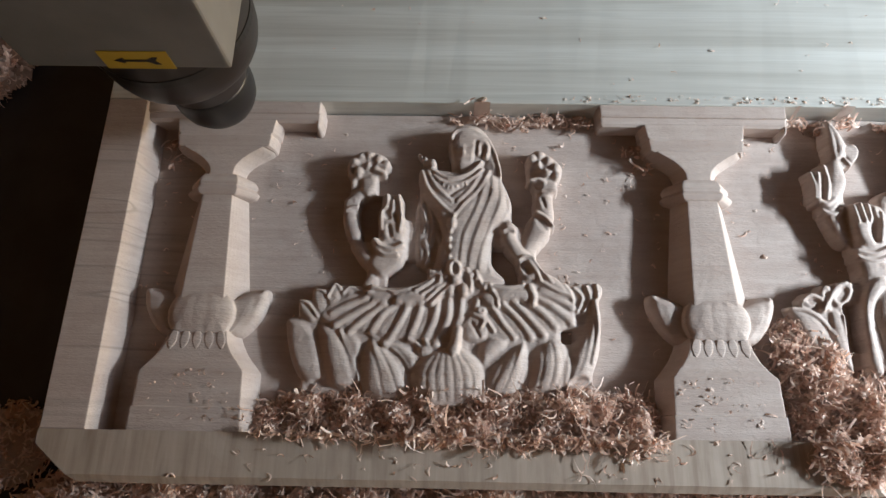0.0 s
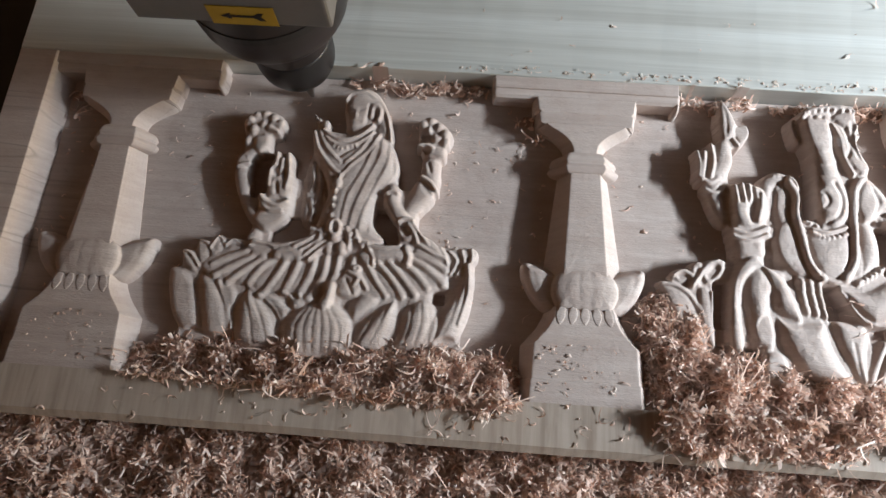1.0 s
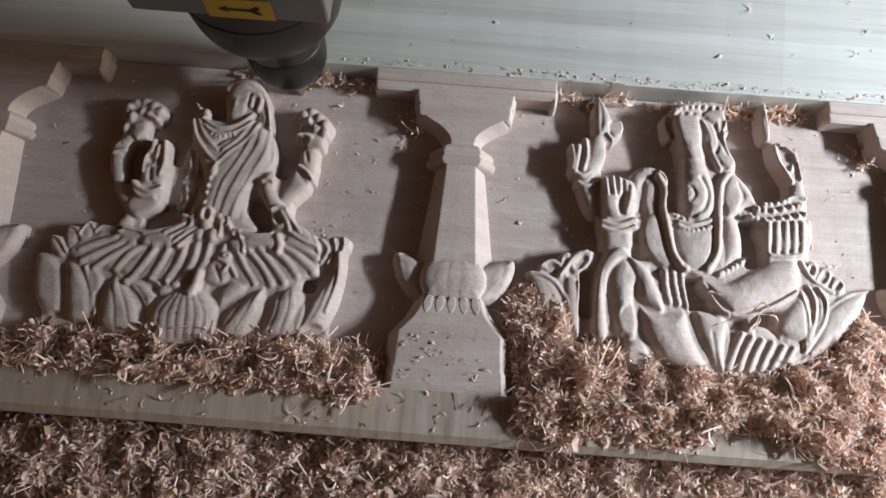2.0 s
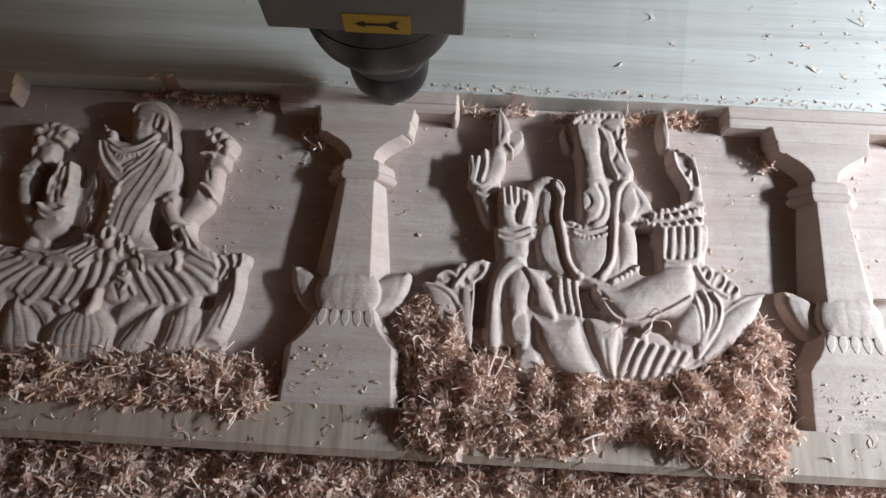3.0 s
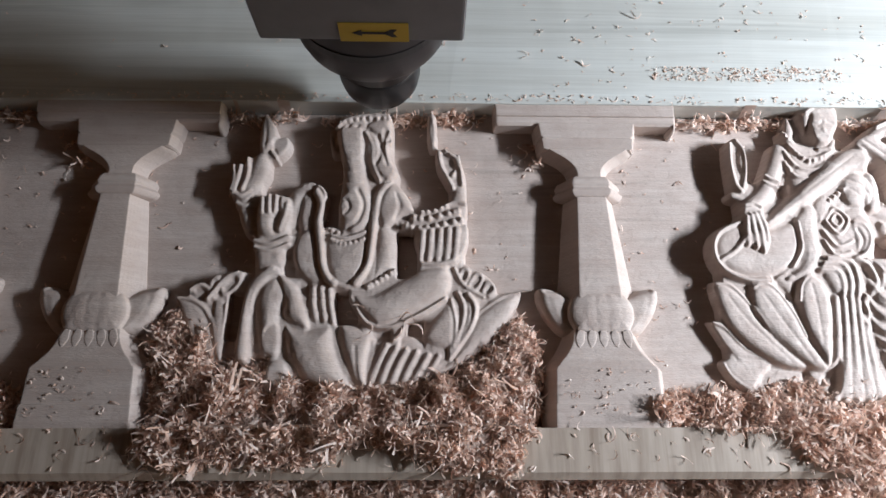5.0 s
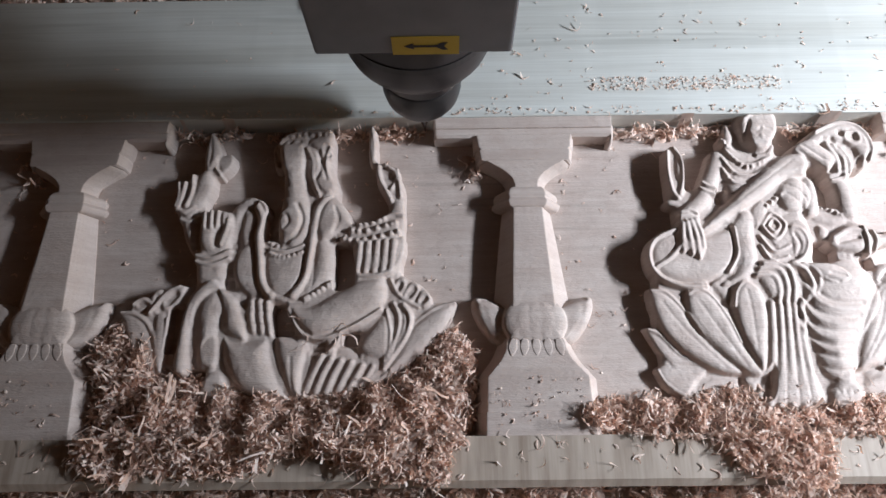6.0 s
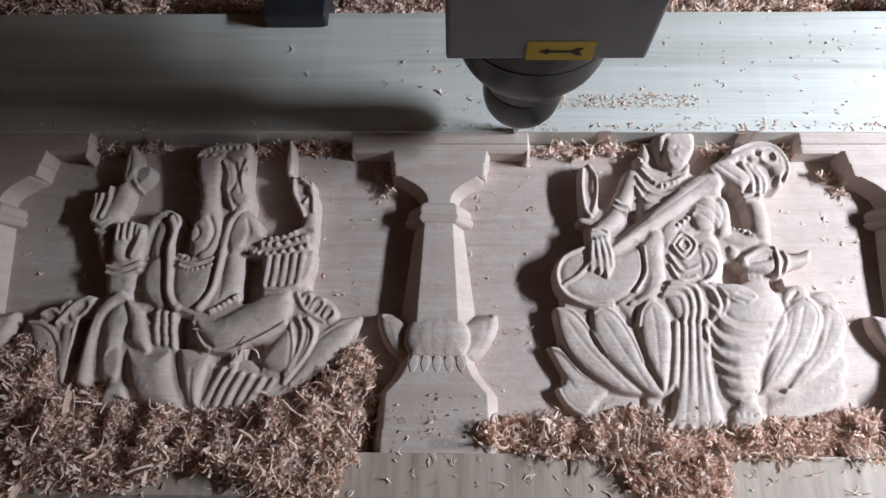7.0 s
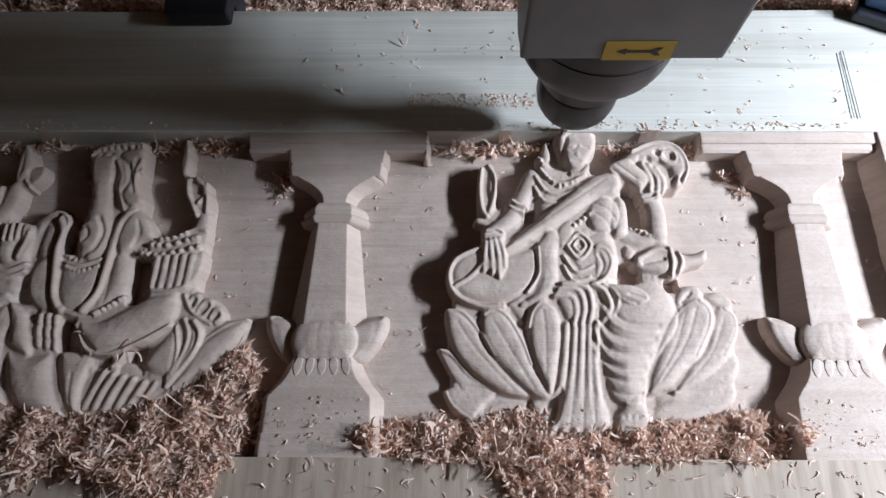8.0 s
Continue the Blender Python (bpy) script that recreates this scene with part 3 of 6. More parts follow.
    tube(g, [(-44.1, 120.5), (-32.6, 114.3), (-21.2, 104.7)], 2.8, 3.6, 12.9, 11.8, drop=0.9)
    tube(g, [(-41.1, 124.2), (-29.6, 119.5), (-20.1, 114)], 2.8, 3.06, 12.9, 11.8, drop=0.9)
    form(g, [(-92.2, 94), (-90.4, 101), (-83.1, 107.1), (-77.4, 99.2), (-78.5, 90.8), (-88.2, 89.6)], 12.5, 5)
    groove(g, [(-87.3, 102.6), (-82.3, 93.3)], 1, 1.4)
    tube(g, [(-82.4, 110.3), (-76.4, 102.8), (-72.4, 97.2)], 1.6, 1.4, 13.5, 12.5, drop=0.9)
    tube(g, [(-86, 108), (-79.1, 104.4), (-81.1, 99.8)], 1.5, 1.5, 14, 13.5, drop=0.9)
    blob(g, -80.9, 110.3, 3.5, 3, 14.5, 0)
    groove(g, [(-81.3, 110.5), (-80.1, 110.9)], 1, 1.75)
    form(g, [(-161, 78.4), (-156.4, 90.6), (-150.6, 92.3), (-137, 83.8), (-128.2, 73), (-125, 57.1), (-133.9, 51), (-150.2, 50.4), (-160.3, 59.3)], 14, 13)
    groove(g, [(-149.6, 86.7), (-141.1, 72.2), (-134, 55.1)], 1, 0.56)
    groove(g, [(-153.5, 84.7), (-147.9, 70.1), (-144.1, 54.7)], 1, 0.56)
    groove(g, [(-143.4, 83.9), (-134.1, 72.4), (-129.1, 57.4)], 1, 0.56)
    form(g, [(-49.6, 70.8), (-48.4, 82.7), (-40.4, 90.9), (-32.3, 93.8), (-24.8, 88.8), (-22.8, 77), (-26.7, 62.2), (-39.8, 56.4), (-51.5, 59.1)], 14, 12)
    groove(g, [(-34.6, 89.6), (-33.6, 76.3), (-37, 60.9)], 1, 0.56)
    groove(g, [(-40.5, 87.1), (-40.9, 74.2), (-44.3, 60.6)], 1, 0.56)
    groove(g, [(-29.4, 88.3), (-27.8, 76.5), (-32, 61.8)], 1, 0.49)
    form(g, [(-80.6, 60.1), (-76.8, 72.2), (-68, 80.7), (-58.3, 88.9), (-51.3, 90.7), (-48.7, 79.6), (-51, 67.7), (-57.9, 56.7), (-73, 52.5)], 15, 13)
    groove(g, [(-56.7, 85.8), (-61.4, 71.6), (-68.1, 56.2)], 1, 0.56)
    groove(g, [(-64.6, 80.3), (-69.3, 69.1), (-75.3, 56.6)], 1, 0.56)
    groove(g, [(-52.3, 85.9), (-54.1, 71.8), (-59.5, 59.3)], 1, 0.49)
    tube(g, [(-96.5, 97.2), (-97.5, 90), (-99.3, 83.6)], 2.8, 3.4, 16, 16, drop=0.7)
    form(g, [(-126.6, 63.2), (-123.2, 74.3), (-114.2, 82), (-103.4, 85.8), (-92.2, 84.3), (-82.1, 76.2), (-78.6, 65), (-80.6, 52.8), (-100.8, 47.1), (-119.7, 49.9)], 16.8, 17, 10)
    groove(g, [(-111, 80.4), (-116.6, 67.3), (-114.6, 51.3)], 1, 0.52)
    groove(g, [(-107.7, 80.5), (-110.8, 67.6), (-109.1, 51.5)], 1, 0.52)
    groove(g, [(-104.5, 80.6), (-104.9, 67.8), (-103.7, 51.7)], 1, 0.52)
    groove(g, [(-101.3, 80.7), (-99.1, 68), (-98.2, 51.9)], 1, 0.52)
    groove(g, [(-98.1, 80.9), (-93.3, 68.2), (-92.8, 52.2)], 1, 0.52)
    groove(g, [(-94.8, 81), (-87.5, 68.5), (-87.3, 52.4)], 1, 0.52)
    tube(g, [(-117.9, 89.8), (-114.5, 84.3), (-117.9, 80.5)], 1.6, 1.2, 14, 12, drop=0.9)
    tube(g, [(-129.1, 90.5), (-123.6, 87.7), (-119.4, 81.8)], 1.6, 1.6, 13.5, 13, drop=0.9)
    blob(g, -110.9, 87.2, 4, 3, 14, 0)
    blob(g, -118.1, 84.1, 5, 4, 13.5, 0)
    groove(g, [(-125.1, 86.9), (-122.7, 84.7)], 1.2, 1.75)
    form(g, [(-199.7, 57.9), (-188.6, 64.3), (-180, 60.9), (-168.1, 55.5), (-159.8, 47.8), (-179.4, 50.7), (-191, 53.9)], 5.5, 3)
    form(g, [(-23.9, 63.2), (-13.6, 68.4), (-1.8, 58.2), (-6.2, 53.7), (-19.1, 59)], 5.5, 3)
    tube(g, [(-198.4, 57.8), (-184.9, 53.9), (-167.7, 49.5)], 1, 1, 6.5, 6, drop=0.9)
    tube(g, [(-23, 63), (-11.9, 62), (-2.8, 57.2)], 1, 1, 6.5, 6, drop=0.9)
    form(g, [(-140.7, 116.6), (-136.8, 123.8), (-125.4, 125.5), (-116.6, 119.8), (-117.7, 114.3), (-134.3, 112.9)], 14.8, 5)
    tube(g, [(-154.9, 125.6), (-140.1, 122.9), (-125.9, 126.7), (-117.8, 130.2)], 1.8, 1.6, 14.5, 14.5, drop=0.9)
    tube(g, [(-157.3, 122.4), (-145.6, 119.7), (-137.8, 121.6)], 1.6, 1.6, 14, 14, drop=0.9)
    form(g, [(-156.8, 121.1), (-144.7, 123.1), (-139.6, 117.8), (-151.5, 114.2)], 13, 5)
    tube(g, [(-125.6, 123.3), (-118.3, 127.6), (-111.8, 132.6)], 1.5, 1.5, 15.2, 15, drop=1.1)
    tube(g, [(-120.8, 121.1), (-114.3, 125.3), (-107.9, 131.2)], 1.5, 1.5, 15.2, 15, drop=1.1)
    tube(g, [(-117.5, 117.3), (-111.9, 123.1), (-105.4, 128.9)], 1.5, 1.5, 15.2, 15, drop=1.1)
    tube(g, [(-114.6, 114.3), (-109.4, 120), (-103.7, 125.7)], 1.5, 1.5, 15.2, 15, drop=1.1)
    form(g, [(-72.4, 123.2), (-60.3, 128), (-45.8, 128.2), (-44, 119.5), (-59.9, 116.6), (-69.8, 116.2)], 14.5, 6)
    tube(g, [(-75.6, 127.6), (-64.1, 126.5), (-52.8, 128.5)], 2, 1.8, 15.2, 15, drop=0.9)
    tube(g, [(-48.2, 127), (-45.8, 120.8), (-46.4, 116.1)], 2.6, 2.2, 15.5, 15, drop=0.9)
    form(g, [(-43.1, 131.7), (-34.3, 137.7), (-21.2, 127), (-18.8, 118.3), (-32.6, 122.5), (-41.1, 125.4)], 13.5, 6)
    tube(g, [(-41.4, 131.6), (-29.8, 124.9), (-20.3, 122.1)], 1.4, 1.2, 14.6, 13.5, drop=0.9)
    form(g, [(-81.5, 120.6), (-72.5, 124.1), (-69.1, 116.3), (-75, 112.2)], 14, 6)
    tube(g, [(-73.9, 124.6), (-70.7, 120), (-69.7, 113.8)], 1.5, 1.3, 15, 14.5, drop=0.9)
    form(g, [(-127, 185.2), (-121.8, 196.4), (-106, 186), (-102.4, 143.5), (-123.5, 141.4), (-126.7, 161.4)], 8, 5)
    tube(g, [(-122.9, 188.5), (-119.9, 175.5), (-121.2, 166.9)], 1.6, 1.4, 9.5, 9, drop=0.9)
    tube(g, [(-117.1, 186.5), (-114.4, 171.4), (-116.5, 156.5)], 1.6, 1.4, 9.5, 9, drop=0.9)
    tube(g, [(-119.9, 160.6), (-117.6, 150.2), (-119.5, 143.9)], 1.6, 1.4, 9.5, 9, drop=0.9)
    tube(g, [(-110.9, 167.3), (-108.6, 156.8), (-110.2, 145.9)], 1.6, 1.4, 9.5, 9, drop=0.9)
    form(g, [(-125.6, 215.6), (-115.8, 216.9), (-96, 214.9), (-79.9, 221), (-67.2, 210.6), (-60.2, 196.6), (-58.2, 183.5), (-63, 172.2), (-69.5, 166), (-72.5, 153.3), (-72.1, 143), (-63.6, 132.4), (-74.9, 127.2), (-98.7, 126.3), (-113.6, 131.3), (-110.9, 147.7), (-107.9, 160.3), (-109.5, 173), (-115.9, 184.8), (-123.4, 197.7)], 14, 12)
    groove(g, [(-72.2, 214.4), (-73, 194.8), (-80.9, 173.8), (-87.6, 151.8), (-89, 134.6)], 1.8, -0.56)
    groove(g, [(-74.6, 214.3), (-75.4, 194.7), (-83.2, 173.7), (-89.9, 151.7), (-91.3, 134.5)], 1, 0.32)
    groove(g, [(-66.3, 209.2), (-66.5, 190.7), (-73.6, 170.7), (-80.5, 150), (-82.1, 134.9)], 1.8, -0.56)
    groove(g, [(-68.8, 209.1), (-68.9, 190.6), (-76, 170.6), (-82.8, 149.9), (-84.4, 134.8)], 1, 0.32)
    groove(g, [(-61.6, 200.5), (-61, 183.1), (-68, 168.3), (-73.5, 150.2), (-74.5, 138)], 1.8, -0.56)
    groove(g, [(-64, 200.4), (-63.4, 183), (-70.4, 168.3), (-75.9, 150.1), (-76.8, 137.9)], 1, 0.32)
    groove(g, [(-77.5, 205.2), (-83, 185.7), (-92.2, 164.1), (-94.9, 143.3)], 1.65, -0.56)
    groove(g, [(-79.9, 205.1), (-85.4, 185.6), (-94.5, 164), (-97.2, 143.2)], 1, 0.32)
    groove(g, [(-60.1, 190.9), (-59.7, 178), (-64.2, 171)], 1.65, -0.56)
    groove(g, [(-62.5, 190.8), (-62, 177.9), (-66.5, 170.9)], 1, 0.32)
    tube(g, [(-123.3, 212.1), (-118.2, 198.1), (-106.8, 184.5), (-99.3, 178.8)], 1.8, 1.8, 14.6, 14.6, drop=1)
    tube(g, [(-119.3, 213.2), (-112.7, 200.1), (-101.5, 189.1)], 1.8, 1.8, 14.6, 14.6, drop=1)
    tube(g, [(-75.4, 212.2), (-82.8, 198.5), (-93.4, 186.8), (-100, 177.9)], 1.8, 1.8, 14.6, 14.6, drop=1)
    tube(g, [(-80.7, 213.8), (-87.7, 200.1), (-97.5, 189.2)], 1.8, 1.8, 14.6, 14.6, drop=1)
    tube(g, [(-116.8, 213.7), (-105, 207), (-90.6, 210.2), (-80.5, 219.6)], 1.7, 1.7, 15.4, 15.6, drop=1.1)
    tube(g, [(-114.8, 208.6), (-103.1, 202), (-90.4, 205.1), (-80.3, 213.5)], 1.2, 1.2, 15, 15.2, drop=1.1)
    beads(g, [(-112.2, 206), (-102.9, 199.3), (-91.8, 202.3)], 8, 1.1, 15.2)
    beads(g, [(-100, 178.4), (-101.8, 169.5), (-103.4, 156.8), (-103.2, 142.5)], 8, 1.7, 15.4)
    blob(g, -101.1, 172.1, 3, 4.5, 16.3, 0)
    groove(g, [(-107.3, 167.7), (-104.2, 155.3), (-104.9, 142.9)], 1, 1.12)
    groove(g, [(-102.7, 193.7), (-98.1, 197.4), (-93, 200.6)], 1.2, 1.68)
    tube(g, [(-102.3, 141.3), (-99.4, 143.9), (-96.1, 140.8), (-96.1, 135.1), (-99.5, 133.4), (-102.3, 136.1), (-102.3, 141.3)], 1.6, 1.6, 16.6, 16.6, drop=1)
    blob(g, -98.6, 130.4, 4, 3, 16, 0)
    blob(g, -92.8, 124.2, 4, 5, 16.3, 0)
    blob(g, -102, 124.1, 3.6, 4.5, 15.5, 0)
    beads(g, [(-92.9, 138), (-87.4, 135), (-81.4, 129.6), (-74.9, 128.3)], 7, 1.9, 15.6)
    beads(g, [(-116, 137.2), (-110.5, 135.8), (-105, 133.6)], 5, 1.9, 15.2)
    tube(g, [(-90.7, 139), (-88, 131.1), (-88.3, 123.9)], 1.5, 1.5, 15.6, 15, drop=0.9)
    tube(g, [(-84.5, 137.3), (-81.8, 130.6), (-78.6, 125.9)], 1.5, 1.5, 15.2, 14.8, drop=0.9)
    tube(g, [(-108.3, 137.6), (-109.3, 129.6), (-111.9, 123.1)], 1.5, 1.5, 15, 14.6, drop=0.9)
    form(g, [(-84, 238.9), (-76.7, 243.4), (-69.1, 230.1), (-65.1, 209.8), (-73.3, 211.7), (-81.6, 221.8)], 14, 7)
    form(g, [(-104.2, 238.2), (-100.3, 248.7), (-87.5, 251.1), (-77.6, 245.8), (-73.8, 232.9), (-81.5, 220.7), (-87, 216.8), (-97.5, 215.5), (-103.1, 226.2)], 16.8, 10)
    tube(g, [(-83.3, 226.1), (-82.7, 232.6), (-79.6, 235.5), (-76.1, 231), (-77.4, 223.6)], 1.8, 1.8, 17, 16.5, drop=1)
    groove(g, [(-80.2, 231.2), (-79.2, 226.7)], 1.4, 1.75)
    groove(g, [(-84.5, 234.8), (-84.8, 224.6), (-87.7, 217.3)], 1.2, 1.4)
    tube(g, [(-102.7, 238.1), (-99, 243.9), (-88.3, 245.2), (-80.7, 240.8)], 1.7, 1.7, 17.2, 16.8, drop=1)
    tube(g, [(-75.6, 238.4), (-70.2, 225.7), (-66.4, 210.1)], 1.6, 1.4, 15.4, 14.6, drop=0.9)
    groove(g, [(-99.8, 230.2), (-95.7, 229.5)], 0.9, 0.77)
    groove(g, [(-91.7, 230.5), (-87.6, 231.6)], 0.9, 0.77)
    blob(g, -93.8, 226.2, 2, 3.6, 17.6, 0)
    groove(g, [(-96.8, 220.3), (-90.3, 221)], 0.9, 0.7)
    blob(g, -115.7, 219.3, 3.4, 4.5, 13.5, 0)
    blob(g, -121.1, 222.7, 2.4, 3, 12, 0)
    beads(g, [(-125.8, 228.5), (-123, 224.9), (-119.2, 218.7)], 4, 1.4, 11)
    tube(g, [(-161.1, 201.6), (-167.7, 195.1), (-173.5, 188.7)], 5, 6, 11.5, 11, drop=0.9)
    form(g, [(-178.3, 186.3), (-171.9, 190.9), (-166, 174.1), (-164, 162.6), (-168.4, 159), (-174.2, 161.4), (-179.1, 175.8)], 10.5, 6)
    tube(g, [(-176.6, 182.1), (-172.8, 184), (-168.1, 185.1)], 1.4, 1.4, 12, 12, drop=0.9)
    tube(g, [(-167.8, 158.3), (-159.5, 146.9), (-152, 142.3)], 5, 6, 9.5, 11.5, drop=0.9)
    form(g, [(-178.7, 217.1), (-174, 226.5), (-165.2, 230.6), (-154.2, 228.2), (-147.8, 222.9), (-148.6, 212.8), (-156.9, 213.4), (-157.4, 202.5), (-164.6, 201.3), (-173.1, 203.7)], 12, 7)
    blob(g, -172.5, 219.4, 3.6, 3.6, 14.4, 0, low=11)
    blob(g, -168, 223.2, 3.6, 3.6, 14.4, 0, low=11)
    blob(g, -162, 224.4, 3.6, 3.6, 14.4, 0, low=11)
    blob(g, -155.6, 221.9, 3.6, 3.6, 14.4, 0, low=11)
    blob(g, -149.8, 217.6, 3.6, 3.6, 14.4, 0, low=11)
    blob(g, -168.9, 212.3, 3.6, 3.6, 14.4, 0, low=11)
    blob(g, -162.8, 216.2, 3.6, 3.6, 14.4, 0, low=11)
    blob(g, -156.9, 214.6, 3.6, 3.6, 14.4, 0, low=11)
    groove(g, [(-165, 209.1), (-162.4, 207.4)], 1.8, 4.75)
    groove(g, [(-166.7, 219.5), (-164.9, 217.7)], 1.4, 3.32)
    groove(g, [(-160.2, 220.6), (-159.1, 217.9)], 1.3, 3.32)
    groove(g, [(-172.2, 215.2), (-172.6, 211.6)], 1.3, 2.1)
    tube(g, [(-155.7, 217.7), (-148.9, 215.2), (-147.7, 219.8)], 1.8, 1.6, 14, 13.5, drop=0.9)
    tube(g, [(-156.9, 213.1), (-152.6, 211.4), (-150, 209.7)], 1.8, 1.6, 14, 13.5, drop=0.9)
    form(g, [(-165.9, 207.2), (-157.1, 208.9), (-154.7, 201.3), (-160.3, 192.2), (-165.6, 196.5)], 13, 5)
    blob(g, -172.4, 203.2, 3, 4, 12.5, 0)
    form(g, [(-153.5, 178.9), (-150.8, 188.5), (-148.3, 196.1), (-143.7, 190.6), (-138.5, 195.2), (-135.2, 190), (-135.2, 180.4), (-132.5, 171.9), (-133.7, 158.3), (-138.9, 146.5), (-146.8, 147), (-152.2, 162.7)], 14.5, 6)
    tube(g, [(-139.2, 192.3), (-136.8, 178.6), (-137.6, 165.8)], 1.9, 1.7, 16, 15.6, drop=0.9)
    tube(g, [(-147.3, 193), (-147.3, 184.8), (-150.7, 178.2), (-150.4, 167.6)], 1.7, 1.5, 15.8, 15.2, drop=0.9)
    tube(g, [(-142.9, 188.1), (-143, 180.7), (-140.7, 172.2)], 1.5, 1.4, 15.6, 15, drop=0.9)
    groove(g, [(-147.9, 179.8), (-146, 176.4)], 1.7, 3.8)
    groove(g, [(-141.4, 178.3), (-140.2, 174.1)], 1.6, 3.8)
    groove(g, [(-145.4, 169.6), (-143.9, 162.1)], 1.2, 1.75)
    form(g, [(-156.3, 145.6), (-150.4, 157.5), (-135, 157.6), (-133.9, 144.8), (-139.9, 138), (-149.6, 133.5), (-156.5, 139.8)], 12.5, 6)
    tube(g, [(-155, 159.3), (-149.9, 154.5), (-141.9, 152.7), (-135.2, 155.9)], 2.2, 2.2, 15.8, 15.8, drop=1)
    tube(g, [(-153.9, 154), (-148, 149.2), (-138.6, 148.8)], 1.6, 1.6, 14.6, 14.6, drop=1)
    form(g, [(-162.1, 129.6), (-157.3, 136.3), (-151.6, 134.1), (-152.7, 129.2), (-159, 126.5)], 10, 4)
    form(g, [(-46.3, 226.4), (-40.6, 232.1), (-30.6, 227.9), (-21.5, 218.2), (-24.7, 209), (-34.5, 211.3), (-42.7, 210.1), (-46.9, 215.4)], 13, 7)
    blob(g, -44, 224, 3.8, 3.8, 15, 0, low=11.5)
    blob(g, -38.3, 226, 3.8, 3.8, 15, 0, low=11.5)
    blob(g, -32.6, 221.7, 3.8, 3.8, 15, 0, low=11.5)
    blob(g, -27.7, 216.5, 3.8, 3.8, 15, 0, low=11.5)
    blob(g, -38.2, 218.8, 3.8, 3.8, 15, 0, low=11.5)
    blob(g, -33.3, 212.7, 3.8, 3.8, 15, 0, low=11.5)
    blob(g, -26.8, 210.2, 3.8, 3.8, 15, 0, low=11.5)
    groove(g, [(-42.9, 214.2), (-40.5, 213.4)], 2, 5.7)
    groove(g, [(-35.8, 222.1), (-36.5, 217.6)], 1.4, 3.32)
    groove(g, [(-30.8, 217.8), (-32.4, 215)], 1.3, 2.1)
    form(g, [(-44.3, 206.3), (-36.6, 207.9), (-26.8, 205.1), (-26.3, 197.2), (-36.4, 196.8), (-42.5, 200.1)], 13.5, 5)
    groove(g, [(-41.9, 203.5), (-39.8, 201.8)], 1.6, 4.75)
    tube(g, [(-46.1, 206.1), (-40.5, 207.2), (-35.6, 204.7)], 1.7, 1.5, 15, 14.5, drop=0.9)
    form(g, [(-41.2, 197), (-31.1, 198.2), (-28.6, 187.4), (-29.2, 174), (-33.9, 168.7), (-42.9, 182)], 12.5, 7)
    groove(g, [(-37.6, 192.7), (-35.9, 186.2)], 1.2, 1.4)
    form(g, [(-43.7, 181.1), (-31.6, 168.8), (-37.7, 158.4), (-46.9, 148.9), (-56.4, 151), (-51.3, 168)], 12.5, 8)
    tube(g, [(-42.3, 182.1), (-35.9, 178.1), (-30.3, 171.5)], 1.5, 1.5, 14, 14, drop=0.9)
    tube(g, [(-61.8, 170.2), (-60.7, 160.1), (-55.7, 152.1), (-48.6, 145)], 6, 5, 13.5, 15, drop=0.8)
    tube(g, [(-65.6, 167.2), (-61.8, 169), (-57.8, 167.5)], 1.6, 1.6, 15, 15, drop=0.9)
    form(g, [(-55.5, 145.6), (-47.8, 149.2), (-40.7, 143.7), (-42.8, 133.1), (-50.5, 132), (-55.3, 138.3)], 14.5, 5)
    groove(g, [(-51.6, 141.7), (-49.2, 138.6)], 2.2, 4.75)
    tube(g, [(-44.8, 144.9), (-39.3, 138.6), (-33, 130.9)], 1.8, 1.5, 15.8, 14, drop=0.9)
    tube(g, [(-47.8, 144.7), (-43.1, 137.6), (-40.7, 131.3)], 1.8, 1.5, 15.8, 14.5, drop=0.9)
    tube(g, [(-55.6, 145.7), (-51.1, 148.4), (-44.9, 147.8)], 1.5, 1.5, 16, 16, drop=0.9)
    carve("relief_figure", g, board, "carved relief of a seated draped figure on a ribbed lotus", rough=0.03, gap=7)


seated_relief()


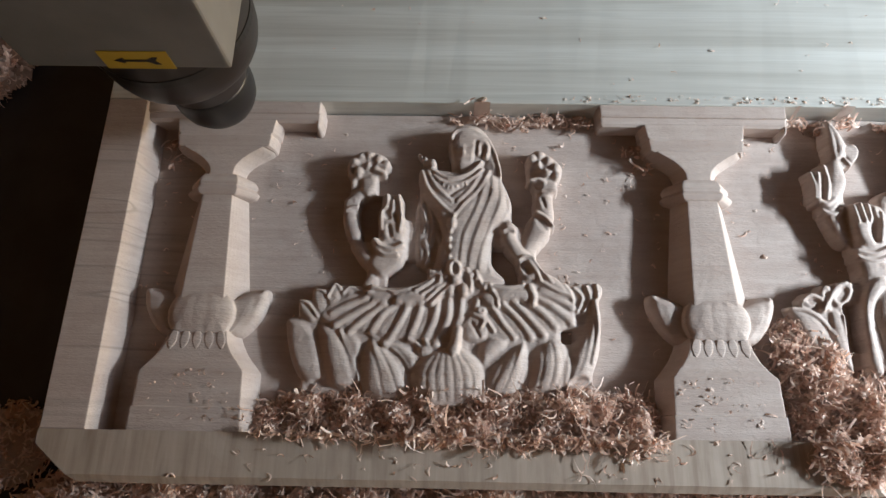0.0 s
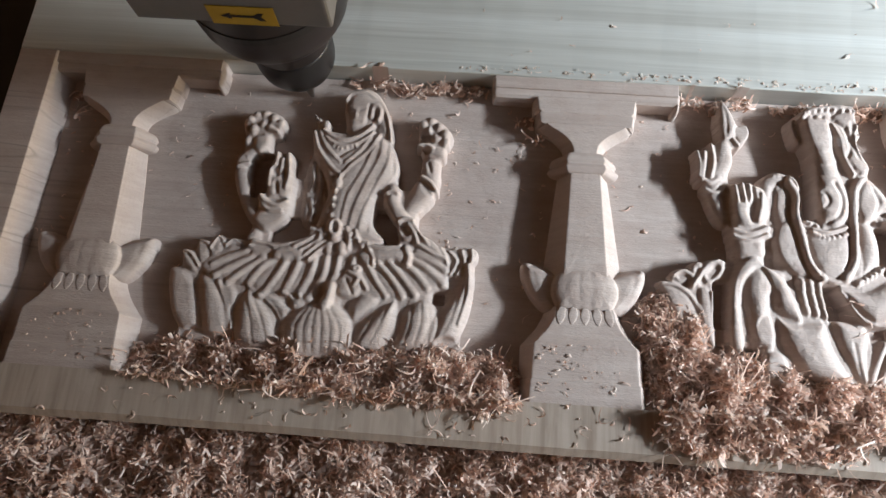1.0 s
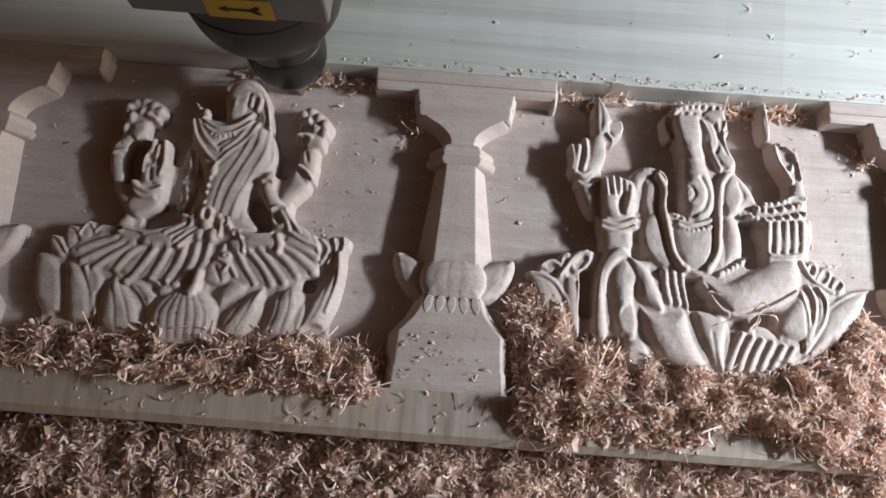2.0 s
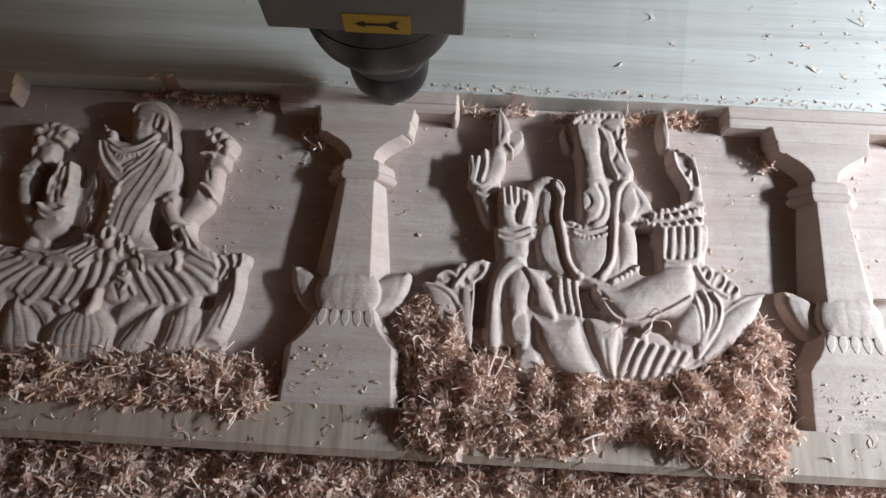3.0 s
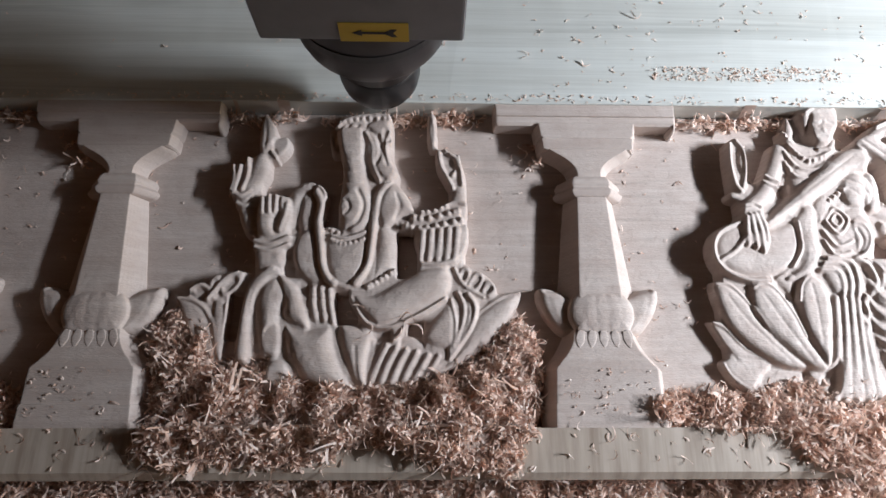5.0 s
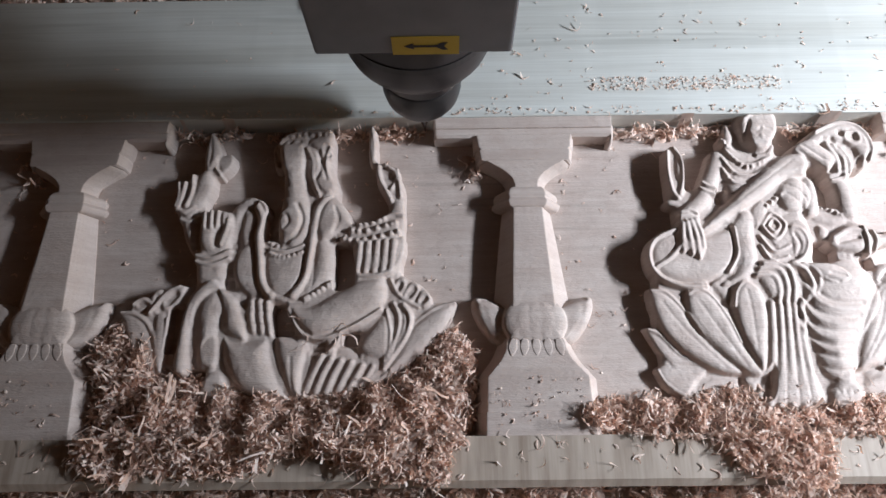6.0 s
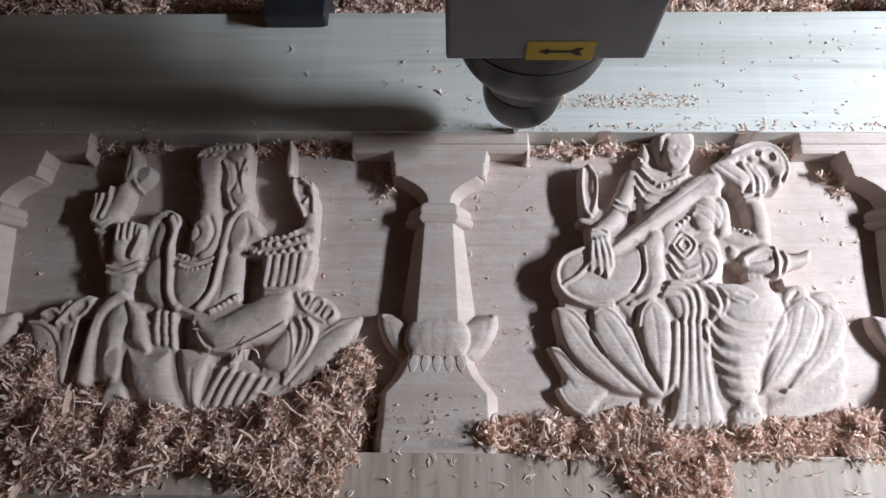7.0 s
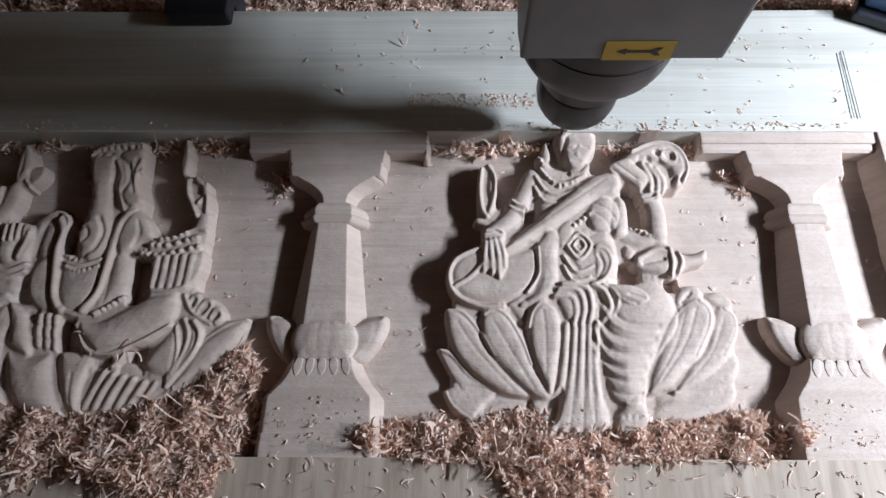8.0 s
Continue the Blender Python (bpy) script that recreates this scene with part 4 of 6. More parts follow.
def rotund_relief():
    g = field(106, 377, 40, 268, 0.5)
    form(g, [(126, 117.5), (136.3, 116.2), (146.3, 110.1), (154.6, 95.7), (161.3, 74.8), (154.7, 72.8), (143.7, 80), (135.3, 95.2), (129.5, 106.8)], 9, 5)
    tube(g, [(127.4, 116.5), (137.7, 114.8), (146.9, 108.3), (154.2, 95.2), (160.6, 74.4)], 1.6, 1.8, 10.5, 9, drop=0.9)
    form(g, [(152.3, 114.5), (157.6, 116.2), (162, 110.8), (162, 95.8), (161.8, 74.7), (157, 78.3), (152.4, 99.4)], 10, 4)
    tube(g, [(161.4, 111.2), (161.1, 95.4), (161.5, 76.3)], 1.5, 1.2, 11, 8, drop=0.9)
    form(g, [(134.7, 122), (138.5, 127), (145.6, 128.1), (147.7, 121.6), (143.4, 117), (138, 116.9)], 10, 4)
    groove(g, [(141, 121.7), (143.3, 122.6)], 1.8, 4.27)
    form(g, [(148.4, 115.8), (146.6, 127.1), (151.5, 133.4), (156.5, 130.6), (155, 121.2), (153.2, 114.3)], 11, 4)
    groove(g, [(151.4, 118.8), (152.3, 126.9)], 1.3, 2.1)
    form(g, [(154.8, 123.2), (157.1, 133.5), (164, 135.8), (171.3, 134.8), (168.9, 124.5), (161.5, 117.4), (156.9, 117.2)], 11, 4)
    groove(g, [(160.5, 123.1), (164.8, 128.1)], 2.2, 4.75)
    tube(g, [(148.1, 115.1), (152.9, 122.4), (158.6, 129.9), (166.8, 135.1)], 1.6, 1.6, 12, 11, drop=0.9)
    tube(g, [(135.3, 122), (141.6, 125.4), (148.2, 122.4)], 1.4, 1.4, 11.5, 11, drop=0.9)
    form(g, [(316.2, 132.4), (323.4, 141.7), (330.5, 139), (338.2, 135.1), (344.9, 127.1), (341.1, 116.8), (333, 112.6), (325.4, 116.4), (317.8, 122.2)], 10, 5)
    form(g, [(318.5, 127.9), (320.5, 137), (326.9, 138.4), (328.1, 131.5), (323.1, 124.8)], 12, 3.5)
    groove(g, [(322.2, 130.1), (324, 133.8)], 1.4, 3.8)
    form(g, [(325.4, 124), (329.9, 134), (337, 134.2), (335.7, 125.2), (330.7, 121)], 12, 3.5)
    groove(g, [(329.9, 125.8), (333.3, 130)], 1.8, 4.27)
    form(g, [(335.4, 121.1), (338.2, 128.5), (344.5, 127.9), (346.5, 121.4), (340.7, 116.4)], 12, 3.5)
    groove(g, [(339, 120.9), (341.5, 123.3)], 1.4, 3.8)
    tube(g, [(316.8, 137.4), (321.9, 127.3), (328.6, 121.5), (337, 117.3)], 1.3, 1.3, 12.5, 11.5, drop=0.9)
    form(g, [(324.3, 96.5), (333.5, 108.6), (349.8, 119.8), (363.7, 121.9), (358.7, 107.3), (348, 93.3), (334.9, 80.7), (319.2, 69.8), (305.8, 65), (315.1, 79)], 10.5, 9)
    tube(g, [(362.5, 120.7), (350.5, 117.9), (336.3, 108.4), (328, 98.3)], 1.3, 1, 10.8, 8.5, drop=0.9)
    form(g, [(321.5, 122), (329.2, 119.4), (332.6, 110.3), (329.5, 95.7), (319.5, 80.9), (311.6, 72.4), (306, 73.8), (316.8, 88.4), (322.9, 104.1)], 11.5, 5)
    tube(g, [(326.1, 118.6), (331, 109.6), (327.2, 95.1), (313, 74.6)], 1.7, 1.6, 13.5, 11, drop=0.9)
    tube(g, [(319.2, 120), (323.4, 109.4), (321.1, 95), (315.2, 82.2)], 1.5, 1.5, 13, 11, drop=0.9)
    form(g, [(295, 91.6), (305.2, 107.5), (314.1, 117.3), (319.2, 109.8), (320.2, 96.2), (318.3, 81.6), (308, 80.5), (297.5, 84.8)], 12, 8)
    tube(g, [(314.3, 115.1), (317.5, 99.5), (316, 82.2)], 1.2, 1.2, 12.5, 11.5, drop=0.9)
    form(g, [(261.9, 86.5), (287.7, 91), (301.6, 80.7), (312.3, 81), (307.2, 65.1), (288.9, 58.7), (261.9, 58)], 9, 6)
    tube(g, [(271, 83.7), (266.1, 73.4), (260.8, 60.4)], 2.2, 2.8, 12.5, 10.5, drop=0.9)
    tube(g, [(277.4, 81.2), (272.1, 71.7), (267.5, 59.8)], 2.2, 2.8, 12.8, 10.5, drop=0.9)
    tube(g, [(284.2, 80.2), (279.2, 71.1), (274.6, 60)], 2.2, 2.8, 13, 10.5, drop=0.9)
    tube(g, [(291.1, 79), (286.7, 70), (282.4, 61)], 2.2, 2.8, 12.5, 10, drop=0.9)
    tube(g, [(298.6, 77), (294.2, 69.5), (289.6, 61.2)], 2, 2.6, 12, 10, drop=0.9)
    tube(g, [(305.9, 76.6), (301.9, 69.8), (297.6, 63.1)], 2, 2.2, 11, 9, drop=0.9)
    form(g, [(191, 138.5), (179.6, 132.4), (172.8, 117.2), (170.5, 95.4), (170.5, 74.5), (179.7, 72.9), (178.9, 95.7), (180.5, 117.4), (189.6, 129.8), (197.3, 132.9)], 13.6, 6)
    form(g, [(177.9, 111.2), (181.5, 126.6), (192.1, 133.4), (200.2, 129.6), (206.2, 118), (202.2, 104), (200.7, 80.9), (195.4, 74.8), (186.3, 76), (181.1, 91.8)], 14.2, 14)
    form(g, [(188.6, 86.5), (190.4, 94.6), (196.3, 97.5), (200.1, 92.6), (200.3, 80.4), (197.6, 75), (192.1, 77.9)], 12.5, 5)
    form(g, [(190.1, 61.4), (194.7, 72.7), (204.5, 72.2), (208.8, 59), (205.5, 51.7), (193.7, 51.4)], 13, 5)
    form(g, [(195.4, 132.5), (208.3, 124.8), (214.3, 112.1), (218.7, 95.8), (210.7, 96.4), (201.9, 103.1), (200.4, 117.7)], 15, 7)
    form(g, [(200.7, 111.7), (205.6, 98.5), (217.2, 95.8), (234, 97), (238.1, 81.9), (245.1, 65.7), (250.5, 54.2), (232.8, 53.7), (214.8, 61.2), (204.8, 75.3), (200.5, 94.1)], 15, 13)
    groove(g, [(200, 111.5), (200.6, 92), (206.1, 73.3), (215.9, 60.8)], 1.6, 1.54)
    groove(g, [(235.5, 96.1), (238.9, 79.9), (245.9, 64.2), (251.1, 54.9)], 1.6, 2.1)
    form(g, [(238.6, 97.3), (254.7, 95.5), (263.1, 88.1), (259.7, 75.1), (258.6, 58.2), (253.5, 55.1), (247.4, 63.7), (240.8, 79.1)], 14, 9)
    groove(g, [(260.7, 86.9), (258.5, 73), (257.8, 58.3)], 1.3, 1.68)
    groove(g, [(250.1, 82.1), (251.8, 67.2), (254.8, 56.4)], 1.1, 0.84)
    form(g, [(208.3, 179.7), (209.5, 192.3), (217.6, 197), (223.8, 184.6), (222.6, 169.2), (226.4, 150), (228.6, 129.3), (219.2, 125.7), (209, 134.9), (204, 149.3), (206.5, 165.6)], 12, 6)
    form(g, [(204.3, 178.4), (209.5, 191.9), (217.9, 189.5), (221.9, 177.6), (216.7, 164.8), (208.9, 166.3)], 13, 9)
    form(g, [(208.3, 160.8), (216.3, 163.6), (221.6, 149.3), (226.2, 127.9), (215.2, 127.2), (207, 136.4), (204.5, 148.8)], 14, 10)
    form(g, [(225.4, 128.4), (223.2, 149), (226.8, 162.7), (237.3, 162.1), (253.4, 164.3), (260.6, 158.6), (260.7, 129.5), (249.8, 121.1), (235, 120.6)], 15.5, 18, 9)
    tube(g, [(230, 160.7), (240.1, 158.4), (254, 163.1)], 1.2, 1.2, 15.8, 15.8, drop=0.9)
    beads(g, [(230.1, 157.2), (240.1, 154.1), (253.2, 157.9)], 9, 1.7, 16)
    form(g, [(260.7, 168.3), (271.2, 169.5), (276.8, 158.5), (276.6, 139.2), (271, 131.6), (257.6, 123.9), (258.3, 150.3)], 14.5, 11)
    form(g, [(267.3, 204.8), (277.2, 200.6), (285.3, 190), (288.4, 179.5), (281, 175.8), (273.6, 169.4), (265.5, 170), (262.3, 184)], 15, 8)
    groove(g, [(275.3, 192.4), (278.4, 182.3), (274.3, 173.5)], 1.4, 0.84)
    form(g, [(262.2, 182.4), (268, 195.6), (273.8, 194.8), (276.1, 181.6), (272.8, 170.1), (266.3, 167.3), (262.2, 172.4)], 15.6, 8)
    tube(g, [(209.4, 198.4), (217.7, 194.2), (222.1, 184.1), (220.9, 171), (223.1, 154), (226.7, 135.5), (234, 125.2)], 2.6, 2.8, 15.5, 16.5, drop=0.8)
    tube(g, [(212.6, 200.5), (220.9, 197.7), (224.4, 190.6), (221.3, 183.4)], 2, 1.6, 15, 14, drop=0.9)
    tube(g, [(270.2, 202.9), (262.7, 191), (260.3, 174.3), (258.7, 157.2), (256, 138.4), (248.7, 125.6)], 2.6, 2.8, 16, 16.5, drop=0.8)
    groove(g, [(226, 161.6), (228.2, 140.6), (233.2, 128.5)], 1.2, 1.54)
    groove(g, [(256.2, 162.5), (254.3, 141.4), (249.6, 132.2)], 1.2, 1.4)
    tube(g, [(234.8, 125.5), (241.8, 123.3), (249.6, 125.2)], 2, 2, 15, 15, drop=0.9)
    beads(g, [(257.3, 123.7), (265.9, 128.7), (275.3, 135.1)], 7, 1.9, 15.5)
    tube(g, [(220.2, 121.8), (220.5, 111.9), (222.7, 101.8)], 2.6, 2.4, 14.5, 13, drop=0.9)
    tube(g, [(225.6, 122), (226.7, 112.1), (228.9, 101.2)], 2.6, 2.4, 14.5, 13, drop=0.9)
    tube(g, [(231.1, 120.9), (232.5, 110.3), (234.6, 99.8)], 2.6, 2.4, 14.5, 13, drop=0.9)
    groove(g, [(217.7, 115.7), (233.2, 113.8)], 1, 0.84)
    groove(g, [(218.7, 107.1), (234.5, 104.4)], 1, 0.84)
    form(g, [(245.1, 117.4), (261.4, 117.8), (277.8, 126.8), (293.6, 135.4), (307.5, 138.6), (313.5, 133.1), (313, 120.6), (303, 111.9), (287.4, 103.7), (274.3, 96.7), (261.4, 95.2), (252.9, 104.2), (245.9, 111.8)], 17.2, 15, 11)
    tube(g, [(249.7, 108.5), (259, 97.1), (273.4, 95.6), (292.6, 103.9), (310.2, 115)], 1.4, 1.4, 15.5, 15, drop=0.9)
    groove(g, [(247.4, 117.1), (254.4, 104.7), (262.8, 98)], 1.2, 1.26)
    tube(g, [(275.5, 96.4), (283.2, 99.7), (281.2, 92.4), (275.4, 87.2)], 1.2, 1, 14, 13, drop=0.9)
    form(g, [(197.5, 183.6), (198.6, 195.3), (208.2, 203.9), (217.4, 202.3), (215.3, 192.3), (208.1, 185.8), (204.7, 168.5), (199.2, 165.3)], 12.5, 7)
    form(g, [(179.3, 160.9), (200.2, 162.4), (199.6, 149.6), (197.4, 137.5), (180.8, 137), (176.1, 148.1)], 13.5, 8)
    tube(g, [(176.4, 156.8), (188.4, 154.6), (200.5, 159.6)], 1.8, 1.8, 15, 15, drop=0.9)
    tube(g, [(176.6, 151.8), (188.7, 149.7), (200.4, 154.3)], 1.4, 1.4, 14.6, 14.6, drop=0.9)
    form(g, [(177.8, 186.5), (185.7, 192.1), (193.9, 191.4), (200.4, 186.3), (201.1, 170.5), (196.3, 160.9), (182.7, 160), (177.3, 168.9)], 15.5, 5)
    tube(g, [(180.7, 177.9), (179.6, 189.8)], 1.9, 1.7, 16.6, 15.8, drop=0.9)
    tube(g, [(185.6, 178), (184.4, 191.6)], 1.9, 1.7, 16.8, 16, drop=0.9)
    tube(g, [(190, 178.1), (189.3, 190.9)], 1.9, 1.7, 16.8, 16, drop=0.9)
    tube(g, [(194.5, 177.6), (193.9, 188.1)], 1.8, 1.6, 16.4, 15.6, drop=0.9)
    groove(g, [(182.7, 177.6), (181.9, 189.9)], 0.7, 1.12)
    groove(g, [(187.5, 177.7), (186.8, 191)], 0.7, 1.12)
    groove(g, [(192, 177.9), (191.7, 189.8)], 0.7, 1.12)
    groove(g, [(192.4, 177), (190.3, 170.4), (191.5, 164.9)], 2.6, 4.27)
    tube(g, [(197.8, 183.7), (196.6, 174.5), (193.9, 164.5)], 2, 2, 16.4, 16, drop=0.9)
    form(g, [(223.8, 244.2), (228.8, 248.3), (232, 239.7), (231, 227.2), (226.3, 228)], 12, 4)
    groove(g, [(227.3, 240.7), (228.8, 232.6)], 1.2, 2.1)
    form(g, [(230.2, 243.6), (233.8, 254.4), (249.3, 259.9), (267.6, 261.5), (272.2, 248.4), (272.1, 226.7), (277.4, 207.3), (266.5, 200.6), (256.1, 205.3), (239.3, 211.7), (232.7, 225.5)], 14, 8)
    form(g, [(230.5, 247.5), (234.6, 254.5), (250.1, 256), (252, 243.4), (250.4, 225.2), (245.4, 220.4), (234.8, 224.7)], 16, 9)
    form(g, [(251.9, 243), (256.2, 250.9), (268.2, 254.3), (271.1, 243.7), (268.9, 225.5), (275.5, 208.1), (266.3, 201.4), (258.8, 206.6), (253.8, 219.4)], 16.8, 7)
    groove(g, [(254.3, 243.6), (260.3, 237.1), (262.8, 224), (258.6, 213.6)], 1.5, 1.4)
    groove(g, [(266.2, 244), (264.5, 228.7), (267.8, 215.8)], 1.4, 1.05)
    groove(g, [(254.9, 215.4), (261.1, 209.1), (266.9, 203.4)], 1.3, 0.98)
    groove(g, [(261.1, 239), (263.6, 229.6)], 1.2, 1.4)
    tube(g, [(251.7, 241.1), (256.8, 230.4), (257.7, 216.4), (262.7, 202.9)], 1.8, 1.5, 17.2, 16.4, drop=0.9)
    tube(g, [(269.5, 241.9), (266.9, 228.5), (270.2, 213.8)], 1.6, 1.4, 17, 16, drop=0.9)
    blob(g, 269.5, 235.2, 3, 4, 16.5, 0)
    groove(g, [(269.1, 235), (270, 236)], 1.2, 2.1)
    form(g, [(232.2, 244.9), (234.4, 224), (235.6, 205.6), (234.6, 191.1), (233.7, 178.7), (236.3, 167.5), (246.1, 161.4), (256.5, 169), (258.8, 183.9), (254.7, 201.6), (250.8, 216.2), (249.4, 233), (247.6, 245.4)], 17.6, 11, 11)
    form(g, [(234.8, 180.9), (235.9, 188.4), (241.6, 191.3), (248.2, 187.9), (249.1, 178.2), (244.3, 172), (237.8, 173.5)], 17.8, 5, 14.5)
    groove(g, [(248, 194.3), (252.2, 183.7), (249.1, 171.5), (241.9, 166.1)], 1.5, 1.82)
    groove(g, [(235.9, 185.5), (239.9, 186.5), (242.5, 180.4), (239.3, 175.9)], 1.1, 1.12)
    groove(g, [(236.4, 202), (245.5, 199.1), (253.6, 201.2)], 0.9, 0.49)
    groove(g, [(236.2, 211), (243.7, 208.1), (251.5, 210.2)], 0.9, 0.49)
    groove(g, [(235.2, 220.2), (242.7, 217.2), (250.2, 220.3)], 0.9, 0.42)
    beads(g, [(227.9, 166.6), (237.3, 161.7), (250.1, 159.6), (254.9, 162.3)], 9, 1.8, 13.5)
    tube(g, [(230.9, 245.9), (237.1, 251.9), (249.9, 255.3), (267.8, 255.9)], 2, 2, 17.3, 17.3, drop=0.9)
    beads(g, [(232.1, 249.2), (249, 253.1), (268.6, 252.8)], 9, 1.9, 17.6)
    blob(g, 258.4, 255.5, 6, 3.2, 17.4, 0)
    groove(g, [(238.5, 246), (239.4, 247)], 1.1, 1.75)
    groove(g, [(244.9, 246.2), (245.8, 247.2)], 1.1, 1.75)
    form(g, [(159.4, 195.5), (171, 195.9), (175.1, 179), (174.2, 161.5), (167.6, 163.9), (161.6, 178.6)], 11, 7)
    form(g, [(169.8, 224.4), (179.1, 226.8), (182.4, 211.8), (178.1, 199.4), (170.8, 188.9), (162.6, 188.5), (160.2, 196.6), (166, 209.9)], 12.5, 7)
    tube(g, [(157.3, 192.6), (159.3, 204.2), (160.6, 215.9)], 1.9, 1.7, 13.5, 13, drop=0.9)
    tube(g, [(155.5, 195.9), (156.8, 206.1), (155.1, 216.3)], 1.9, 1.6, 13.2, 12.6, drop=0.9)
    tube(g, [(163.8, 196.1), (166.7, 209.2), (165.4, 222.3)], 1.9, 1.6, 13.8, 13, drop=0.9)
    tube(g, [(157.2, 194), (163.1, 191.5), (169.6, 195.6)], 1.8, 1.8, 13.5, 13, drop=0.9)
    form(g, [(174, 258.5), (177, 258.6), (182, 250.9), (186.5, 237.4), (184.1, 229.5), (174.8, 226.6), (171.4, 240.5)], 13.5, 6)
    groove(g, [(176.2, 253.8), (177.7, 241.6), (177.2, 229.4)], 0.9, 0.84)
    form(g, [(183.3, 236.4), (192.7, 240.9), (195.4, 232.2), (188.7, 223.2), (184.8, 225.9)], 11, 3)
    tube(g, [(182.3, 227.3), (184.9, 224.1), (186.7, 221.4)], 1.4, 1.2, 12.5, 11.5, drop=0.9)
    tube(g, [(160.1, 185.6), (167.5, 184.2), (173.2, 187.2)], 1.6, 1.6, 12, 12, drop=0.9)
    form(g, [(299.9, 264.4), (303.1, 259.1), (305.2, 239.6), (302.1, 231.3), (298.8, 233), (297.1, 246.5), (297.9, 258.8)], 13.5, 5)
    tube(g, [(300.4, 260.6), (302.2, 247.4), (302.5, 233)], 1.4, 1, 14.5, 13, drop=0.9)
    blob(g, 300.9, 256.5, 4, 3, 14, 0)
    form(g, [(309.4, 232.3), (315.9, 228.8), (321.3, 222), (326.2, 210.6), (326.8, 192.3), (326.7, 176.6), (317, 173), (310.7, 181.5), (315.1, 196.2), (311.1, 208.8), (306.8, 218.9)], 12, 6)
    tube(g, [(305.8, 226.9), (307.1, 216.6), (311.8, 206.7), (315.7, 198.7)], 2.2, 2, 14, 14, drop=0.9)
    tube(g, [(313.9, 225.3), (318.7, 221.8), (319.7, 214.4), (315.9, 207.7)], 1.8, 1.6, 14.5, 14, drop=0.9)
    tube(g, [(320.7, 224.4), (321.8, 212.8), (323, 201.4)], 1.7, 1.7, 14.2, 13.6, drop=0.9)
    groove(g, [(311.5, 219.7), (315.1, 212.9)], 1.5, 3.8)
    groove(g, [(319.3, 213.1), (320, 201.7)], 1.3, 3.32)
    tube(g, [(309.5, 184.2), (317.9, 187.3), (325.1, 186)], 1.6, 1.6, 13.5, 13.5, drop=0.9)
    form(g, [(289, 164), (304.9, 168.8), (320, 171.9), (327.4, 166.1), (326, 152.4), (320.3, 143), (298.8, 140.3), (291.8, 148)], 14.5, 8)
    tube(g, [(294.5, 164.1), (293.8, 154.4), (292.7, 142.7)], 2.6, 2.2, 16, 14.6, drop=0.7)
    tube(g, [(300.5, 164.3), (299.8, 154.5), (298.7, 142.8)], 2.6, 2.2, 16, 14.6, drop=0.7)
    tube(g, [(306.9, 164.5), (306.2, 154.7), (305, 143)], 2.6, 2.2, 16, 14.6, drop=0.7)
    tube(g, [(312.9, 164.7), (312.1, 154.9), (310.9, 143.2)], 2.6, 2.2, 16, 14.6, drop=0.7)
    tube(g, [(318.9, 164.9), (318.1, 155.1), (316.8, 143.4)], 2.6, 2.2, 16, 14.6, drop=0.7)
    beads(g, [(282.8, 167.3), (294, 166), (308.1, 169), (321.6, 172.9)], 8, 2.4, 16)
    beads(g, [(288.2, 174.6), (299.1, 174.1), (312.6, 178), (319.6, 180)], 7, 2.3, 15.4)
    beads(g, [(293.7, 179.4), (302.7, 180.6), (310.9, 184.3)], 5, 2.1, 14.8)
    beads(g, [(276.4, 168.5), (281.7, 170.4), (286.6, 172.2)], 4, 1.8, 12.5)
    tube(g, [(324.2, 166.9), (322.8, 153.7), (315.6, 143.8), (302.4, 139.7)], 3.6, 3, 13.5, 14, drop=0.9)
    tube(g, [(293.5, 140.3), (305.3, 139.8), (316.4, 142.7)], 1.4, 1.4, 15, 15, drop=0.9)
    carve("relief_figure", g, board, "carved relief of a rotund seated figure with a curled trunk", rough=0.03, gap=7)


rotund_relief()


